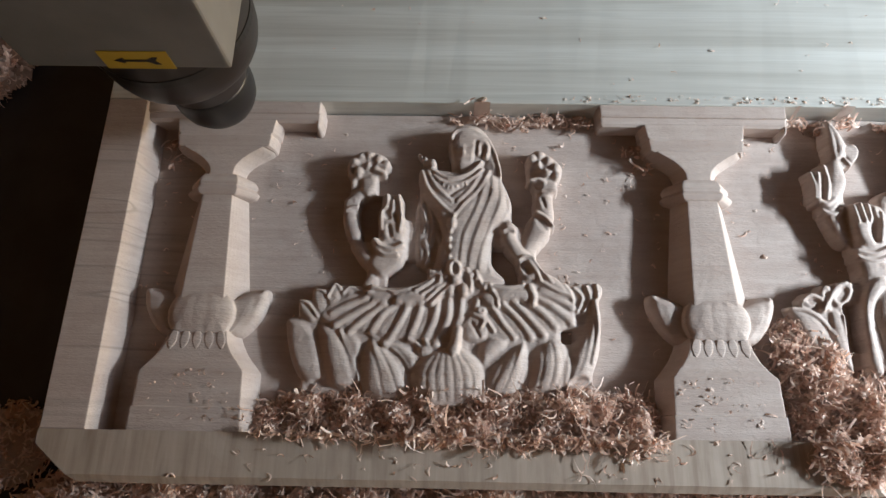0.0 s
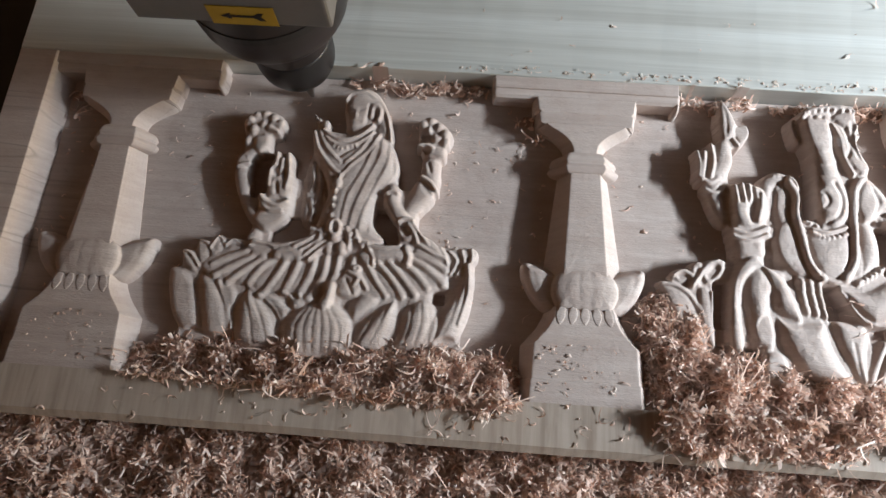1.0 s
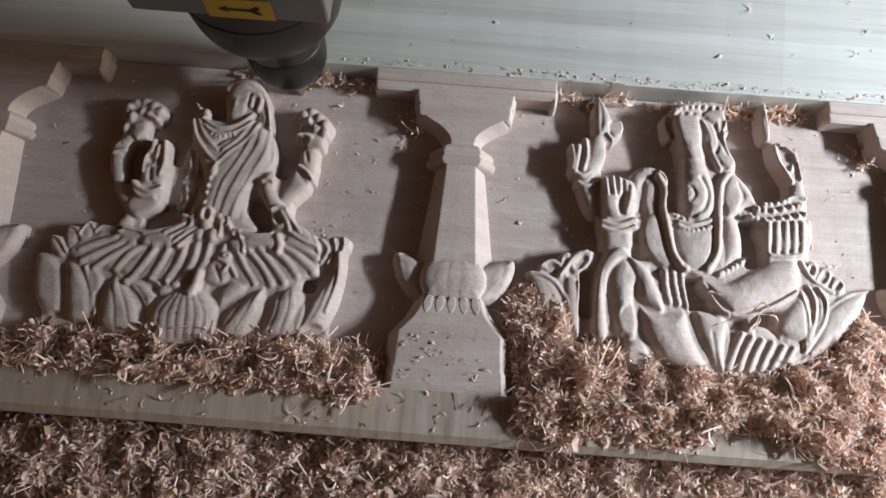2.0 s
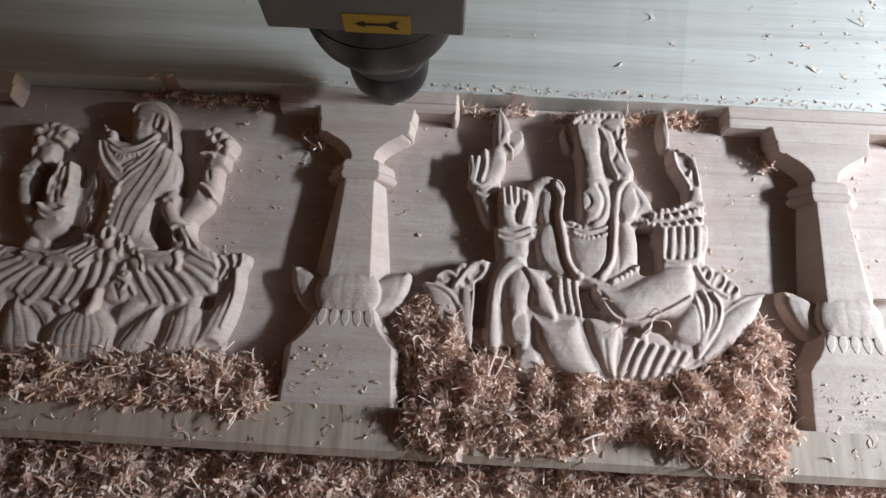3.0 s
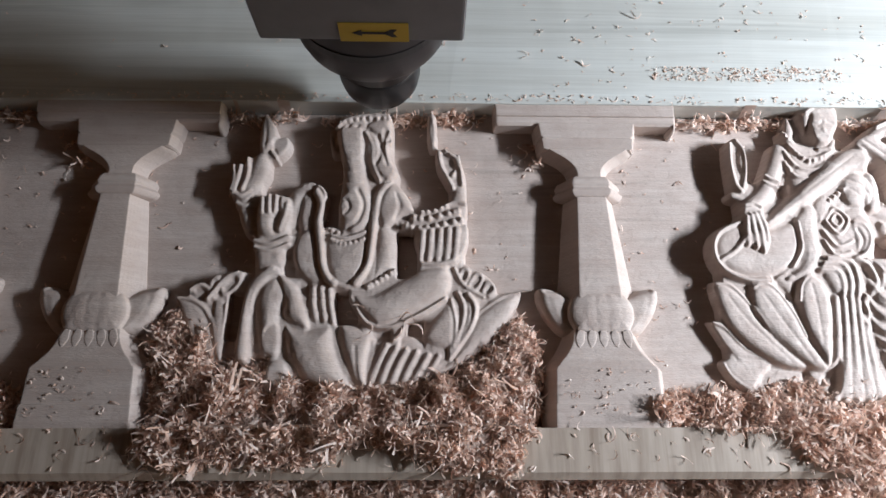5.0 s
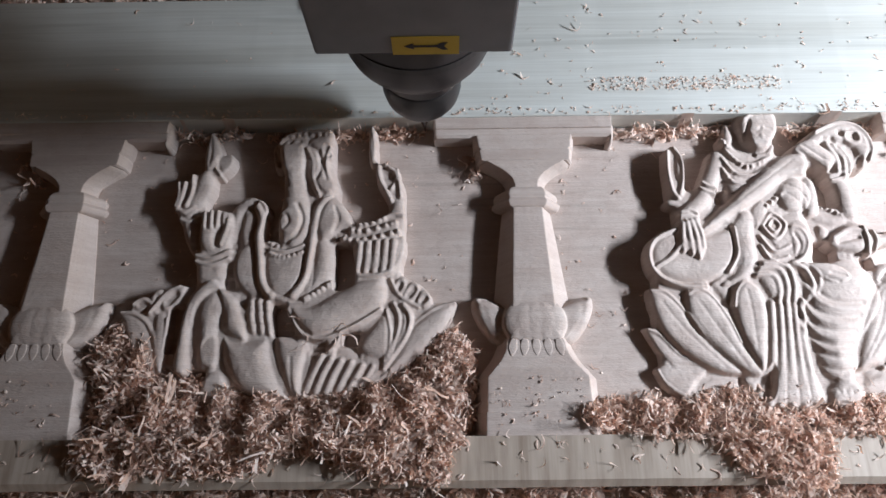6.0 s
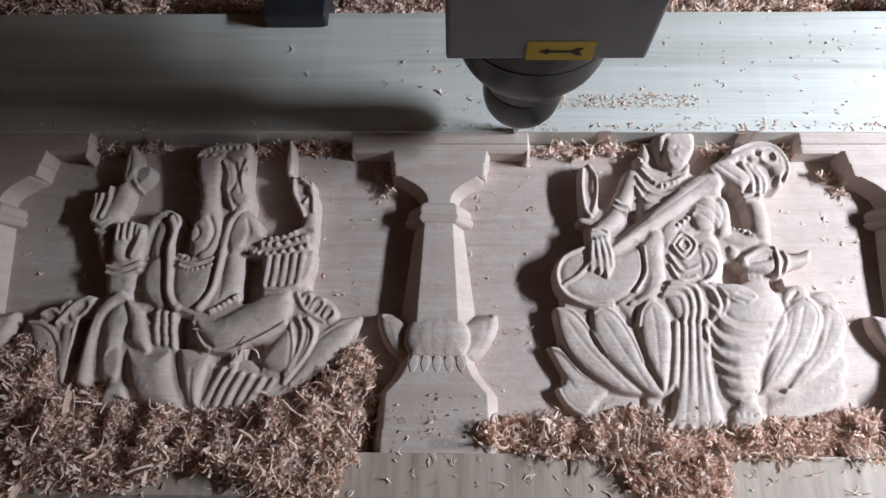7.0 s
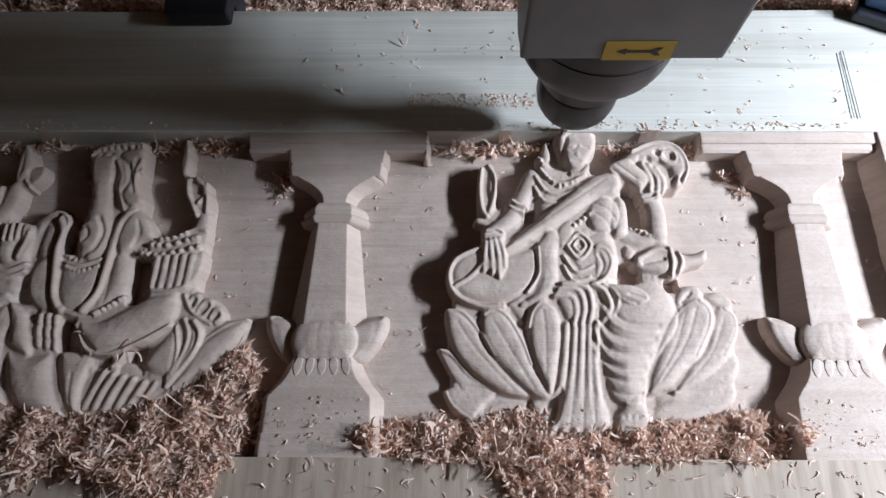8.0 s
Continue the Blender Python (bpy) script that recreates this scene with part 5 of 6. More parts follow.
def lute_relief():
    g = field(474, 715, 36, 268, 0.5)
    form(g, [(493.4, 101.8), (503.4, 98.4), (514.6, 85.1), (532.3, 73.4), (525.4, 69.6), (512.4, 73.8), (503.1, 81.9), (497.1, 92.5)], 7, 3.5)
    tube(g, [(495.6, 100.6), (504, 96.1), (514.3, 84), (529, 73.8)], 1.3, 1, 8.5, 7, drop=0.9)
    form(g, [(498.4, 73.6), (510.6, 77.2), (529.4, 74.2), (532.2, 69.7), (525.2, 63), (519.6, 52.8), (508.2, 56.1), (500.9, 64)], 6.5, 5)
    tube(g, [(499.1, 72.7), (504.5, 63.2), (515.5, 55.4)], 1, 1, 7, 6.5, drop=0.9)
    form(g, [(517.7, 56.5), (534.9, 68.5), (551.8, 69.1), (555.8, 61.5), (549.2, 50.5), (521.1, 48.6)], 5, 5)
    form(g, [(635.2, 62.1), (652.1, 72.6), (679.5, 77.5), (693.6, 74), (685.6, 62.2), (662.1, 54.7), (638.5, 54.2)], 6.5, 6)
    form(g, [(648.5, 76), (669.1, 89.4), (687.9, 101.2), (697.3, 97.5), (696.7, 86.1), (687.2, 76.7), (666.5, 73.4), (651.3, 70.5)], 8, 6)
    tube(g, [(650.8, 72.1), (670.9, 82.8), (695.3, 95.2)], 1.2, 1, 8.8, 7.5, drop=0.9)
    form(g, [(499, 129.1), (509.6, 127.6), (521.3, 115.7), (527.1, 103.9), (541.4, 85), (555.4, 69.6), (539.9, 70.1), (521.6, 80.2), (506.9, 95.1), (500.3, 111.4)], 11, 6)
    tube(g, [(499.6, 127.7), (510.5, 126.2), (521, 114.4), (531.4, 96.6)], 1, 1, 11.2, 10.6, drop=0.9)
    groove(g, [(507.3, 119.2), (520.3, 99.7), (543.6, 73.7)], 1, 0.49)
    form(g, [(542.1, 131.2), (550.9, 134.6), (556.9, 130.2), (557.7, 118.1), (552.7, 111.3), (546.4, 123.2)], 11.5, 5)
    form(g, [(524.2, 124.9), (532.9, 129.5), (542.3, 123.6), (551.5, 107.9), (557.9, 89.5), (568.4, 69.6), (558, 68.7), (542.5, 81.7), (528.2, 99), (523, 113.3)], 13, 6)
    tube(g, [(525, 124.2), (533.6, 127.6), (542.6, 121.7), (550.9, 106.5), (556.7, 89.8)], 1, 1, 13.2, 12.6, drop=0.9)
    groove(g, [(532.2, 119), (542.8, 99.6), (558, 73.6)], 0.9, 0.42)
    form(g, [(554.7, 115.4), (557.8, 127.4), (566, 134.4), (575.5, 127.6), (578.1, 111.8), (575, 92.5), (568.8, 70.1), (562.2, 80.3), (556.5, 96)], 15, 6)
    groove(g, [(565.8, 126.9), (566.7, 107.2), (565.7, 84.5)], 0.9, 0.42)
    tube(g, [(555.3, 114.7), (558.7, 125.8), (565.6, 131.9), (573.6, 126)], 1, 1, 15.2, 14.4, drop=0.9)
    form(g, [(659.2, 140.3), (671.5, 147), (678.5, 142.2), (674.9, 131.9), (663.7, 128.9), (656.8, 123.6)], 11, 5)
    groove(g, [(662.3, 133.4), (668.8, 140)], 1.2, 1.4)
    form(g, [(678.2, 138.3), (689.4, 142.5), (697.8, 137.7), (698.1, 130.4), (686.4, 129.5)], 10, 5)
    form(g, [(681.8, 126.1), (692.8, 131.9), (700, 125.5), (699.9, 112.5), (690.3, 96.9), (670.6, 81.6), (652.9, 73.9), (662.8, 90.8), (674.9, 103.2)], 10.5, 6)
    tube(g, [(691.5, 129.7), (697.2, 123.4), (696.5, 111.6), (687.1, 96.9)], 1, 1, 10.7, 9.8, drop=0.9)
    groove(g, [(689.8, 121.8), (678.2, 98.3), (658.2, 77.4)], 0.9, 0.42)
    form(g, [(650.6, 117.2), (661.7, 130.1), (675, 136.7), (682.5, 131.1), (682.1, 117.6), (671.2, 97.4), (659.8, 88.5), (646.8, 75.4), (632.3, 71.5), (639.1, 93.8)], 13, 7)
    tube(g, [(674.3, 134.4), (680.1, 128), (678.9, 116.2), (668.2, 96.8)], 1, 1, 13.2, 12.3, drop=0.9)
    groove(g, [(671.1, 128.9), (661, 105.3), (641.1, 78.7)], 0.9, 0.49)
    groove(g, [(662.9, 124.8), (652.9, 101.3), (637.5, 78.6)], 0.9, 0.42)
    form(g, [(579.6, 116.1), (601.9, 121.2), (602.5, 100.9), (601.9, 74.6), (604.9, 48.9), (565.9, 47.4), (572.1, 70.4), (577.7, 92.9)], 13, 8)
    tube(g, [(581.1, 116.1), (576.9, 84.7), (568.6, 49.3)], 2.8, 3.6, 15, 12.5, drop=0.9)
    tube(g, [(586.7, 115.4), (582.8, 84.8), (575.3, 48.7)], 2.4, 3.2, 15, 12.5, drop=0.9)
    tube(g, [(591.7, 116.2), (588.3, 84.8), (583.1, 48.1)], 2.4, 3.4, 15.2, 12.6, drop=0.9)
    tube(g, [(596.8, 117.9), (594.3, 85), (591.7, 48.3)], 2.4, 3.2, 15, 12.6, drop=0.9)
    tube(g, [(601, 117.6), (598.4, 85.1), (599.7, 49.2)], 2.2, 3.2, 14.8, 12.4, drop=0.9)
    form(g, [(555.5, 65.5), (566, 66.4), (576.3, 74.7), (571.7, 54.6), (562.6, 51.2)], 8.5, 5)
    groove(g, [(561.3, 56.1), (571.4, 68.9)], 1.2, 1.4)
    form(g, [(600.1, 130.7), (616.5, 139.9), (637, 149.2), (650.4, 145.2), (657.3, 132.3), (655.6, 115.7), (644.3, 100.1), (634.5, 84.9), (631, 69.6), (619.3, 62.9), (607.1, 69.9), (602.1, 91.9), (598.9, 114.8)], 16.8, 26, 9)
    groove(g, [(611.2, 131.2), (617.5, 120.2), (629.1, 115.7), (643.4, 115.9)], 1.6, 1.05)
    groove(g, [(604, 124.8), (609.8, 111.5), (624, 105.6), (639.8, 106.6)], 1.6, 1.05)
    groove(g, [(601.7, 113.7), (607.2, 101.5), (620.6, 95.6), (635.4, 95.9)], 1.6, 1.05)
    groove(g, [(600.6, 102.9), (606.1, 91.6), (618.7, 85.9), (631.2, 86.8)], 1.6, 1.05)
    groove(g, [(601, 92.3), (606.6, 82.7), (617.7, 77.8), (628.6, 78)], 1.6, 1.05)
    groove(g, [(602.1, 81.9), (608.4, 73.3), (618.2, 69.8), (627.7, 70.7)], 1.6, 1.05)
    groove(g, [(607, 128), (613.3, 116.2), (626.2, 110.6), (641.2, 111.2)], 1.6, -0.77)
    groove(g, [(602.3, 119.2), (608.4, 106.5), (621.9, 100.2), (636.9, 101.2)], 1.6, -0.77)
    groove(g, [(601.1, 108.3), (606.6, 96.2), (619.2, 90.4), (632.6, 91.3)], 1.6, -0.77)
    groove(g, [(600.8, 97.6), (606.3, 87.2), (617.4, 81.8), (629.9, 82.4)], 1.6, -0.77)
    form(g, [(573.4, 139.8), (578.7, 148.1), (595.5, 150.8), (602.2, 140.1), (602.9, 124), (596, 116.7), (583.8, 116.6), (578.2, 122.8)], 15, 8)
    tube(g, [(573.9, 137), (585.4, 136.3), (588.4, 127.5), (585.9, 116.4)], 2, 2, 16, 15.5, drop=0.9)
    tube(g, [(575.7, 141.8), (589.6, 141.2), (593.9, 129.9), (591.1, 116.4)], 2, 2, 16.6, 15.5, drop=0.9)
    tube(g, [(579.9, 145.5), (595.9, 142.8), (599.3, 130.7), (596.9, 118)], 2, 2, 16.8, 15.5, drop=0.9)
    tube(g, [(597.1, 146.9), (608, 140.9), (612.1, 128.9), (606.5, 119.7)], 2.4, 2, 17, 15.5, drop=0.9)
    tube(g, [(593.5, 149.4), (606.7, 146.3), (617.4, 135), (613.7, 123)], 1.8, 1.6, 16.6, 15.5, drop=0.9)
    form(g, [(612.2, 144.5), (626.2, 145.5), (635.5, 139.9), (637.8, 133.5), (628.9, 130.1), (618, 134.4)], 17.6, 6)
    groove(g, [(625, 137.3), (635, 135)], 0.8, 1.05)
    groove(g, [(622.3, 134), (630.3, 130.9)], 0.8, 1.05)
    groove(g, [(627.7, 140.5), (634.3, 138.2)], 0.7, 0.84)
    form(g, [(612.1, 61), (621.8, 69.1), (629.2, 64.2), (632.2, 54.3), (625.6, 47.8), (610.4, 46.9), (607.9, 56)], 13, 7)
    tube(g, [(613.4, 56), (611.4, 48.2)], 1.6, 1.6, 12, 10.5, drop=0.9)
    tube(g, [(617.3, 56), (616, 47.9)], 1.6, 1.6, 12.4, 10.5, drop=0.9)
    tube(g, [(621.7, 56.8), (621.3, 48)], 1.8, 1.7, 12.6, 10.5, drop=0.9)
    form(g, [(564.1, 235.3), (574.4, 245), (582.5, 238.7), (603.7, 236.3), (627.2, 229.1), (628.2, 214.1), (617, 191.3), (598.9, 180.2), (584.2, 167.1), (568, 180.1), (564.9, 200.2), (563.3, 218.7)], 12.5, 10)
    tube(g, [(569.1, 237.2), (576.9, 226.7), (589.3, 224.9), (602.4, 231.5)], 1.7, 1.6, 14.5, 14.5, drop=1.1)
    tube(g, [(565.8, 229.8), (573.6, 217.6), (586.7, 215.8), (596.3, 221.4)], 1.7, 1.6, 14, 14, drop=1.1)
    tube(g, [(564.6, 221.4), (570.7, 210.3), (580.1, 208.5)], 1.6, 1.5, 13.8, 13.8, drop=1.1)
    beads(g, [(573.3, 231.2), (582.8, 221.8), (595.6, 226.5)], 7, 1.4, 15)
    groove(g, [(568, 212.6), (572.4, 217.2)], 1, 1.12)
    form(g, [(583.6, 171.1), (597.4, 184.2), (616.3, 190), (622, 176.8), (622.8, 160.5), (616.8, 147.8), (594.5, 145.3), (583.2, 153.6)], 13.5, 11)
    form(g, [(605.4, 173.9), (613, 178.2), (619, 173), (619.4, 160.2), (613.7, 150), (605.6, 148.4), (605.2, 162.2)], 14.5, 8)
    tube(g, [(600.7, 145.5), (610.5, 150.5), (615.9, 162.3), (612.4, 171.6), (606.2, 173.3)], 1.4, 1.4, 15.2, 15, drop=0.9)
    groove(g, [(607.5, 167.8), (610, 159.3), (606.1, 150.9)], 1, 1.12)
    tube(g, [(585.5, 174.4), (594.2, 184), (602.4, 175.3), (593.6, 164.1), (585.5, 174.4)], 1.2, 1.2, 14.6, 14.6, drop=1)
    tube(g, [(589.5, 174.4), (594.3, 179.6), (598.4, 174.8), (594, 169.6), (589.5, 174.4)], 1, 1, 14.6, 14.6, drop=1)
    tube(g, [(582.7, 166.7), (590.6, 154.9), (602.7, 159.1)], 1.3, 1.3, 14.4, 14.4, drop=1)
    tube(g, [(582.2, 159.2), (588.2, 148.3), (600.2, 150.8)], 1.3, 1.3, 14.1, 14.1, drop=1)
    groove(g, [(586.6, 165.1), (592.4, 157.5)], 1.1, 1.4)
    beads(g, [(588.7, 188), (597.3, 194.2), (605.1, 200.5)], 6, 1.6, 15.5)
    form(g, [(623.6, 213.3), (630.8, 211), (632.3, 197.3), (629, 184.4), (619.8, 181.7), (618.6, 195.1)], 14.5, 7)
    form(g, [(602.6, 204.3), (613.2, 212.6), (622, 208.9), (624.1, 196.6), (618.2, 186.4), (606.1, 186.4), (601.8, 194.4)], 16.4, 11, 9)
    groove(g, [(607.4, 207.1), (616.3, 201.6), (621.7, 193.6)], 0.8, 0.56)
    groove(g, [(603.7, 201.6), (612.1, 195.3), (618, 188.2)], 0.8, 0.49)
    form(g, [(523.1, 174.9), (505.6, 167), (500, 153.4), (505.6, 138.4), (523.2, 129.9), (549.8, 131.2), (564.8, 142.7), (570.3, 164.6), (567, 178.5), (544, 169.7)], 13.5, 8, 5)
    tube(g, [(522.1, 172.5), (506.8, 164.8), (501.2, 152.1), (505.9, 138.1), (522.2, 130), (538.5, 130.1)], 2, 2, 14.8, 14.2, drop=1.2)
    form(g, [(563.3, 172.7), (570.5, 185.5), (579.3, 184.1), (578.9, 164.2), (577.7, 145.2), (568.4, 132.5), (549.6, 130), (561.9, 144)], 15, 7)
    groove(g, [(563.3, 174.1), (563.1, 155.3), (553.8, 140.3), (537.9, 131.3)], 1.3, 1.82)
    tube(g, [(564.5, 173.2), (564.3, 153.7), (555.8, 139.6)], 1, 1, 15.5, 15, drop=0.9)
    form(g, [(581.4, 188.5), (589.9, 194.3), (589.9, 181.9), (582.8, 173.1), (579, 177.4)], 14, 5)
    form(g, [(538.1, 171.1), (546.5, 179.4), (569.2, 198.1), (591, 216.4), (608.7, 230), (624.2, 233.8), (629, 223.4), (624, 214.1), (609.2, 210.9), (589.7, 197.2), (568.5, 183.4), (545.7, 169.4)], 17.2, 7, 10)
    groove(g, [(548.5, 175.5), (579.2, 199.3), (616.2, 226)], 0.7, 0.49)
    groove(g, [(549.6, 171.1), (585.1, 195.7), (619.7, 218.1)], 0.7, 0.35)
    form(g, [(629.5, 244.5), (640.7, 254.3), (656.9, 261.7), (671.3, 260.2), (680, 251.3), (682.4, 237.8), (677.8, 226), (670.3, 219.4), (664.2, 223.6), (663.1, 234.9), (650.9, 238.7), (634.7, 237.8)], 16.8, 8, 9)
    groove(g, [(665.8, 247.5), (666.5, 246.1)], 2.8, 6.65)
    groove(g, [(656.7, 249), (657.4, 248)], 1.6, 4.75)
    groove(g, [(649.3, 243.6), (650.3, 241.7)], 1.5, 3.8)
    groove(g, [(657.2, 238.8), (659.3, 236)], 1.7, 4.75)
    groove(g, [(673.2, 226.5), (675.2, 229.4)], 1.2, 3.8)
    groove(g, [(666.3, 224.7), (668.3, 227.5)], 1.2, 3.8)
    tube(g, [(638.3, 250.1), (655.3, 257.4), (669.5, 255.9), (676.8, 247.2), (678.6, 235.7), (674.7, 225.3)], 1.8, 1.8, 17.6, 17, drop=0.9)
    tube(g, [(661.2, 249.3), (669.6, 249.3), (670.3, 241.6), (664.2, 239.6), (659.6, 243.5), (661.2, 249.3)], 1.3, 1.3, 17, 17, drop=0.9)
    form(g, [(642.6, 245.1), (653.2, 241.3), (662.3, 232.6), (663.5, 222.3), (655.5, 211.1), (645.5, 218.5), (641.9, 230.7)], 15.5, 7)
    tube(g, [(645, 239.8), (649.6, 228.4), (649.1, 217.3)], 2.4, 2.2, 17, 16.4, drop=0.9)
    tube(g, [(649.8, 238), (655.2, 226.6), (653.6, 213.6)], 2.4, 2.2, 17, 16.2, drop=0.9)
    tube(g, [(654.6, 235.3), (659.3, 225.8), (658.1, 215.6)], 2.2, 2, 16.6, 16, drop=0.9)
    form(g, [(617.5, 235.4), (630.9, 244.1), (642.8, 236.4), (648.3, 226), (641.6, 217.6), (631.6, 225)], 17.8, 6)
    groove(g, [(626.2, 237.7), (639.3, 226.4)], 0.8, 1.05)
    groove(g, [(622.5, 233.9), (634.7, 222.7)], 0.8, 1.05)
    tube(g, [(648.6, 219.3), (652.4, 202.4), (652.1, 186.3)], 8, 8.5, 13, 14, drop=0.8)
    tube(g, [(641.6, 213.3), (649.2, 215.2), (657.1, 218.9)], 1.5, 1.5, 15.4, 15.4, drop=0.9)
    tube(g, [(642.2, 209.8), (649.8, 211.7), (657.6, 214.9)], 1.2, 1.2, 15, 15, drop=0.9)
    tube(g, [(628.8, 181.9), (640.7, 179.3), (651.7, 183.7)], 6.5, 7, 10.5, 12, drop=0.9)
    beads(g, [(626.8, 189.3), (636.1, 188.5), (645.6, 183.2)], 7, 1.5, 12.5)
    form(g, [(631.1, 163.9), (640.9, 172.5), (652.7, 177.3), (663.6, 174.3), (670.9, 168.3), (684.4, 173.5), (684.1, 163.2), (669.5, 158), (659.1, 151.3), (642.8, 154.6), (632.9, 157.9)], 13.5, 7)
    tube(g, [(658, 172.6), (659, 162.4), (656.9, 151.5)], 1.7, 1.7, 15.2, 15, drop=0.9)
    tube(g, [(664, 169.3), (665.5, 162.5), (662.9, 154.9)], 1.7, 1.7, 15, 14.6, drop=0.9)
    tube(g, [(634.9, 164.3), (647.6, 171.1), (657.8, 169.4)], 2.4, 2.2, 14.8, 14, drop=0.9)
    groove(g, [(639, 161.4), (653.3, 164.8)], 1.4, 2.1)
    form(g, [(627.8, 175.6), (634.6, 171.2), (631.2, 161.8), (624.5, 166.9)], 12, 5)
    form(g, [(527.6, 241.8), (534.9, 241.8), (537.8, 223.6), (534.8, 204), (531.7, 194.9), (524.3, 196.7), (522, 213.2), (524, 230.2)], 12, 5)
    groove(g, [(529.5, 235.2), (527.5, 220.5), (529, 207.9)], 2.4, 6.17)
    tube(g, [(525.6, 237.8), (524.1, 221.7), (525.1, 205.5), (529.1, 197.8)], 1.8, 1.8, 13.5, 13, drop=0.9)
    tube(g, [(530.7, 239.7), (535.6, 230.2), (534.8, 214.7), (530.8, 201)], 1.8, 1.8, 13.5, 13, drop=0.9)
    tube(g, [(522.5, 195.1), (527.4, 193.3), (533.1, 190.6)], 3.4, 3.6, 11, 11.5, drop=0.9)
    tube(g, [(564.3, 231.8), (556, 214.9), (545.4, 196.7), (532, 184.2)], 7.5, 6.2, 12.5, 15, drop=0.8)
    tube(g, [(547, 210.7), (552.2, 206.2), (557.9, 204.4)], 1.4, 1.4, 14.8, 14.8, drop=0.9)
    tube(g, [(544.8, 206.3), (550.5, 201.8), (556.1, 200)], 1.2, 1.2, 14.4, 14.4, drop=0.9)
    tube(g, [(527, 182.2), (532.6, 183.1), (539, 179.6)], 2, 2, 16.4, 16.4, drop=0.9)
    tube(g, [(527.8, 185.8), (534.3, 186.7), (539.9, 184.1)], 1.4, 1.4, 16.2, 16.2, drop=0.9)
    form(g, [(525.1, 179.3), (537.7, 182.4), (540.6, 169.8), (542.3, 159.5), (537.6, 150.3), (531.4, 154.4), (523.5, 156.1), (522.9, 169.7)], 16, 6)
    tube(g, [(527.6, 176), (526.6, 165.7), (525.7, 155.6)], 2, 1.7, 17.2, 16, drop=0.9)
    tube(g, [(530.9, 176.8), (531.4, 164.4), (531.9, 153.1)], 2, 1.7, 17.5, 16, drop=0.9)
    tube(g, [(534.1, 177.7), (536.2, 165.7), (536.6, 150.6)], 2, 1.7, 17.4, 16, drop=0.9)
    tube(g, [(537.4, 178.8), (540.2, 167.6), (540.7, 158.3)], 1.9, 1.6, 17, 15.6, drop=0.9)
    tube(g, [(524.2, 159.5), (516.2, 151.1), (505.9, 144.5)], 1.9, 1.5, 15.5, 14.5, drop=0.9)
    form(g, [(572.3, 257.5), (576.1, 263.5), (579.6, 248.6), (575, 243.7), (571, 248.6)], 10, 5)
    beads(g, [(568.7, 248.2), (571.9, 244.3), (572.4, 237.6)], 4, 1.5, 12)
    form(g, [(581.4, 261.1), (586.4, 272.1), (611.8, 273.1), (613.7, 255.1), (606.8, 243.4), (601.9, 235.7), (590.1, 235.7), (584.8, 245.3)], 15, 8)
    form(g, [(590.8, 262.8), (597.2, 267.3), (609.3, 267.3), (610.8, 254.4), (605.7, 243.2), (598.3, 236), (590.9, 237.9), (589.2, 250.5)], 16.5, 8)
    groove(g, [(590.5, 252.8), (594.7, 251.3), (598.3, 254.7)], 0.9, 0.84)
    groove(g, [(601.7, 254.7), (606.7, 252.8)], 0.9, 0.84)
    groove(g, [(593.2, 242.1), (599, 241.1)], 0.9, 0.7)
    blob(g, 597.5, 247.1, 2.2, 3.6, 17.3, 0)
    groove(g, [(590.5, 259.9), (587.1, 247.6), (588.9, 236.5)], 1.2, 1.75)
    groove(g, [(608, 243.2), (603.2, 235.5), (598.7, 231.7)], 1.2, 1.4)
    tube(g, [(586.8, 262.2), (597.5, 269.2), (609.4, 267.2)], 2, 2, 16.6, 16.6, drop=0.9)
    tube(g, [(605.3, 239.5), (600.5, 232.8), (592.9, 231.9)], 2.6, 2.2, 14, 13.5, drop=0.9)
    carve("relief_figure", g, board, "carved relief of a draped figure with a long lute on a lotus", rough=0.03, gap=7)


lute_relief()



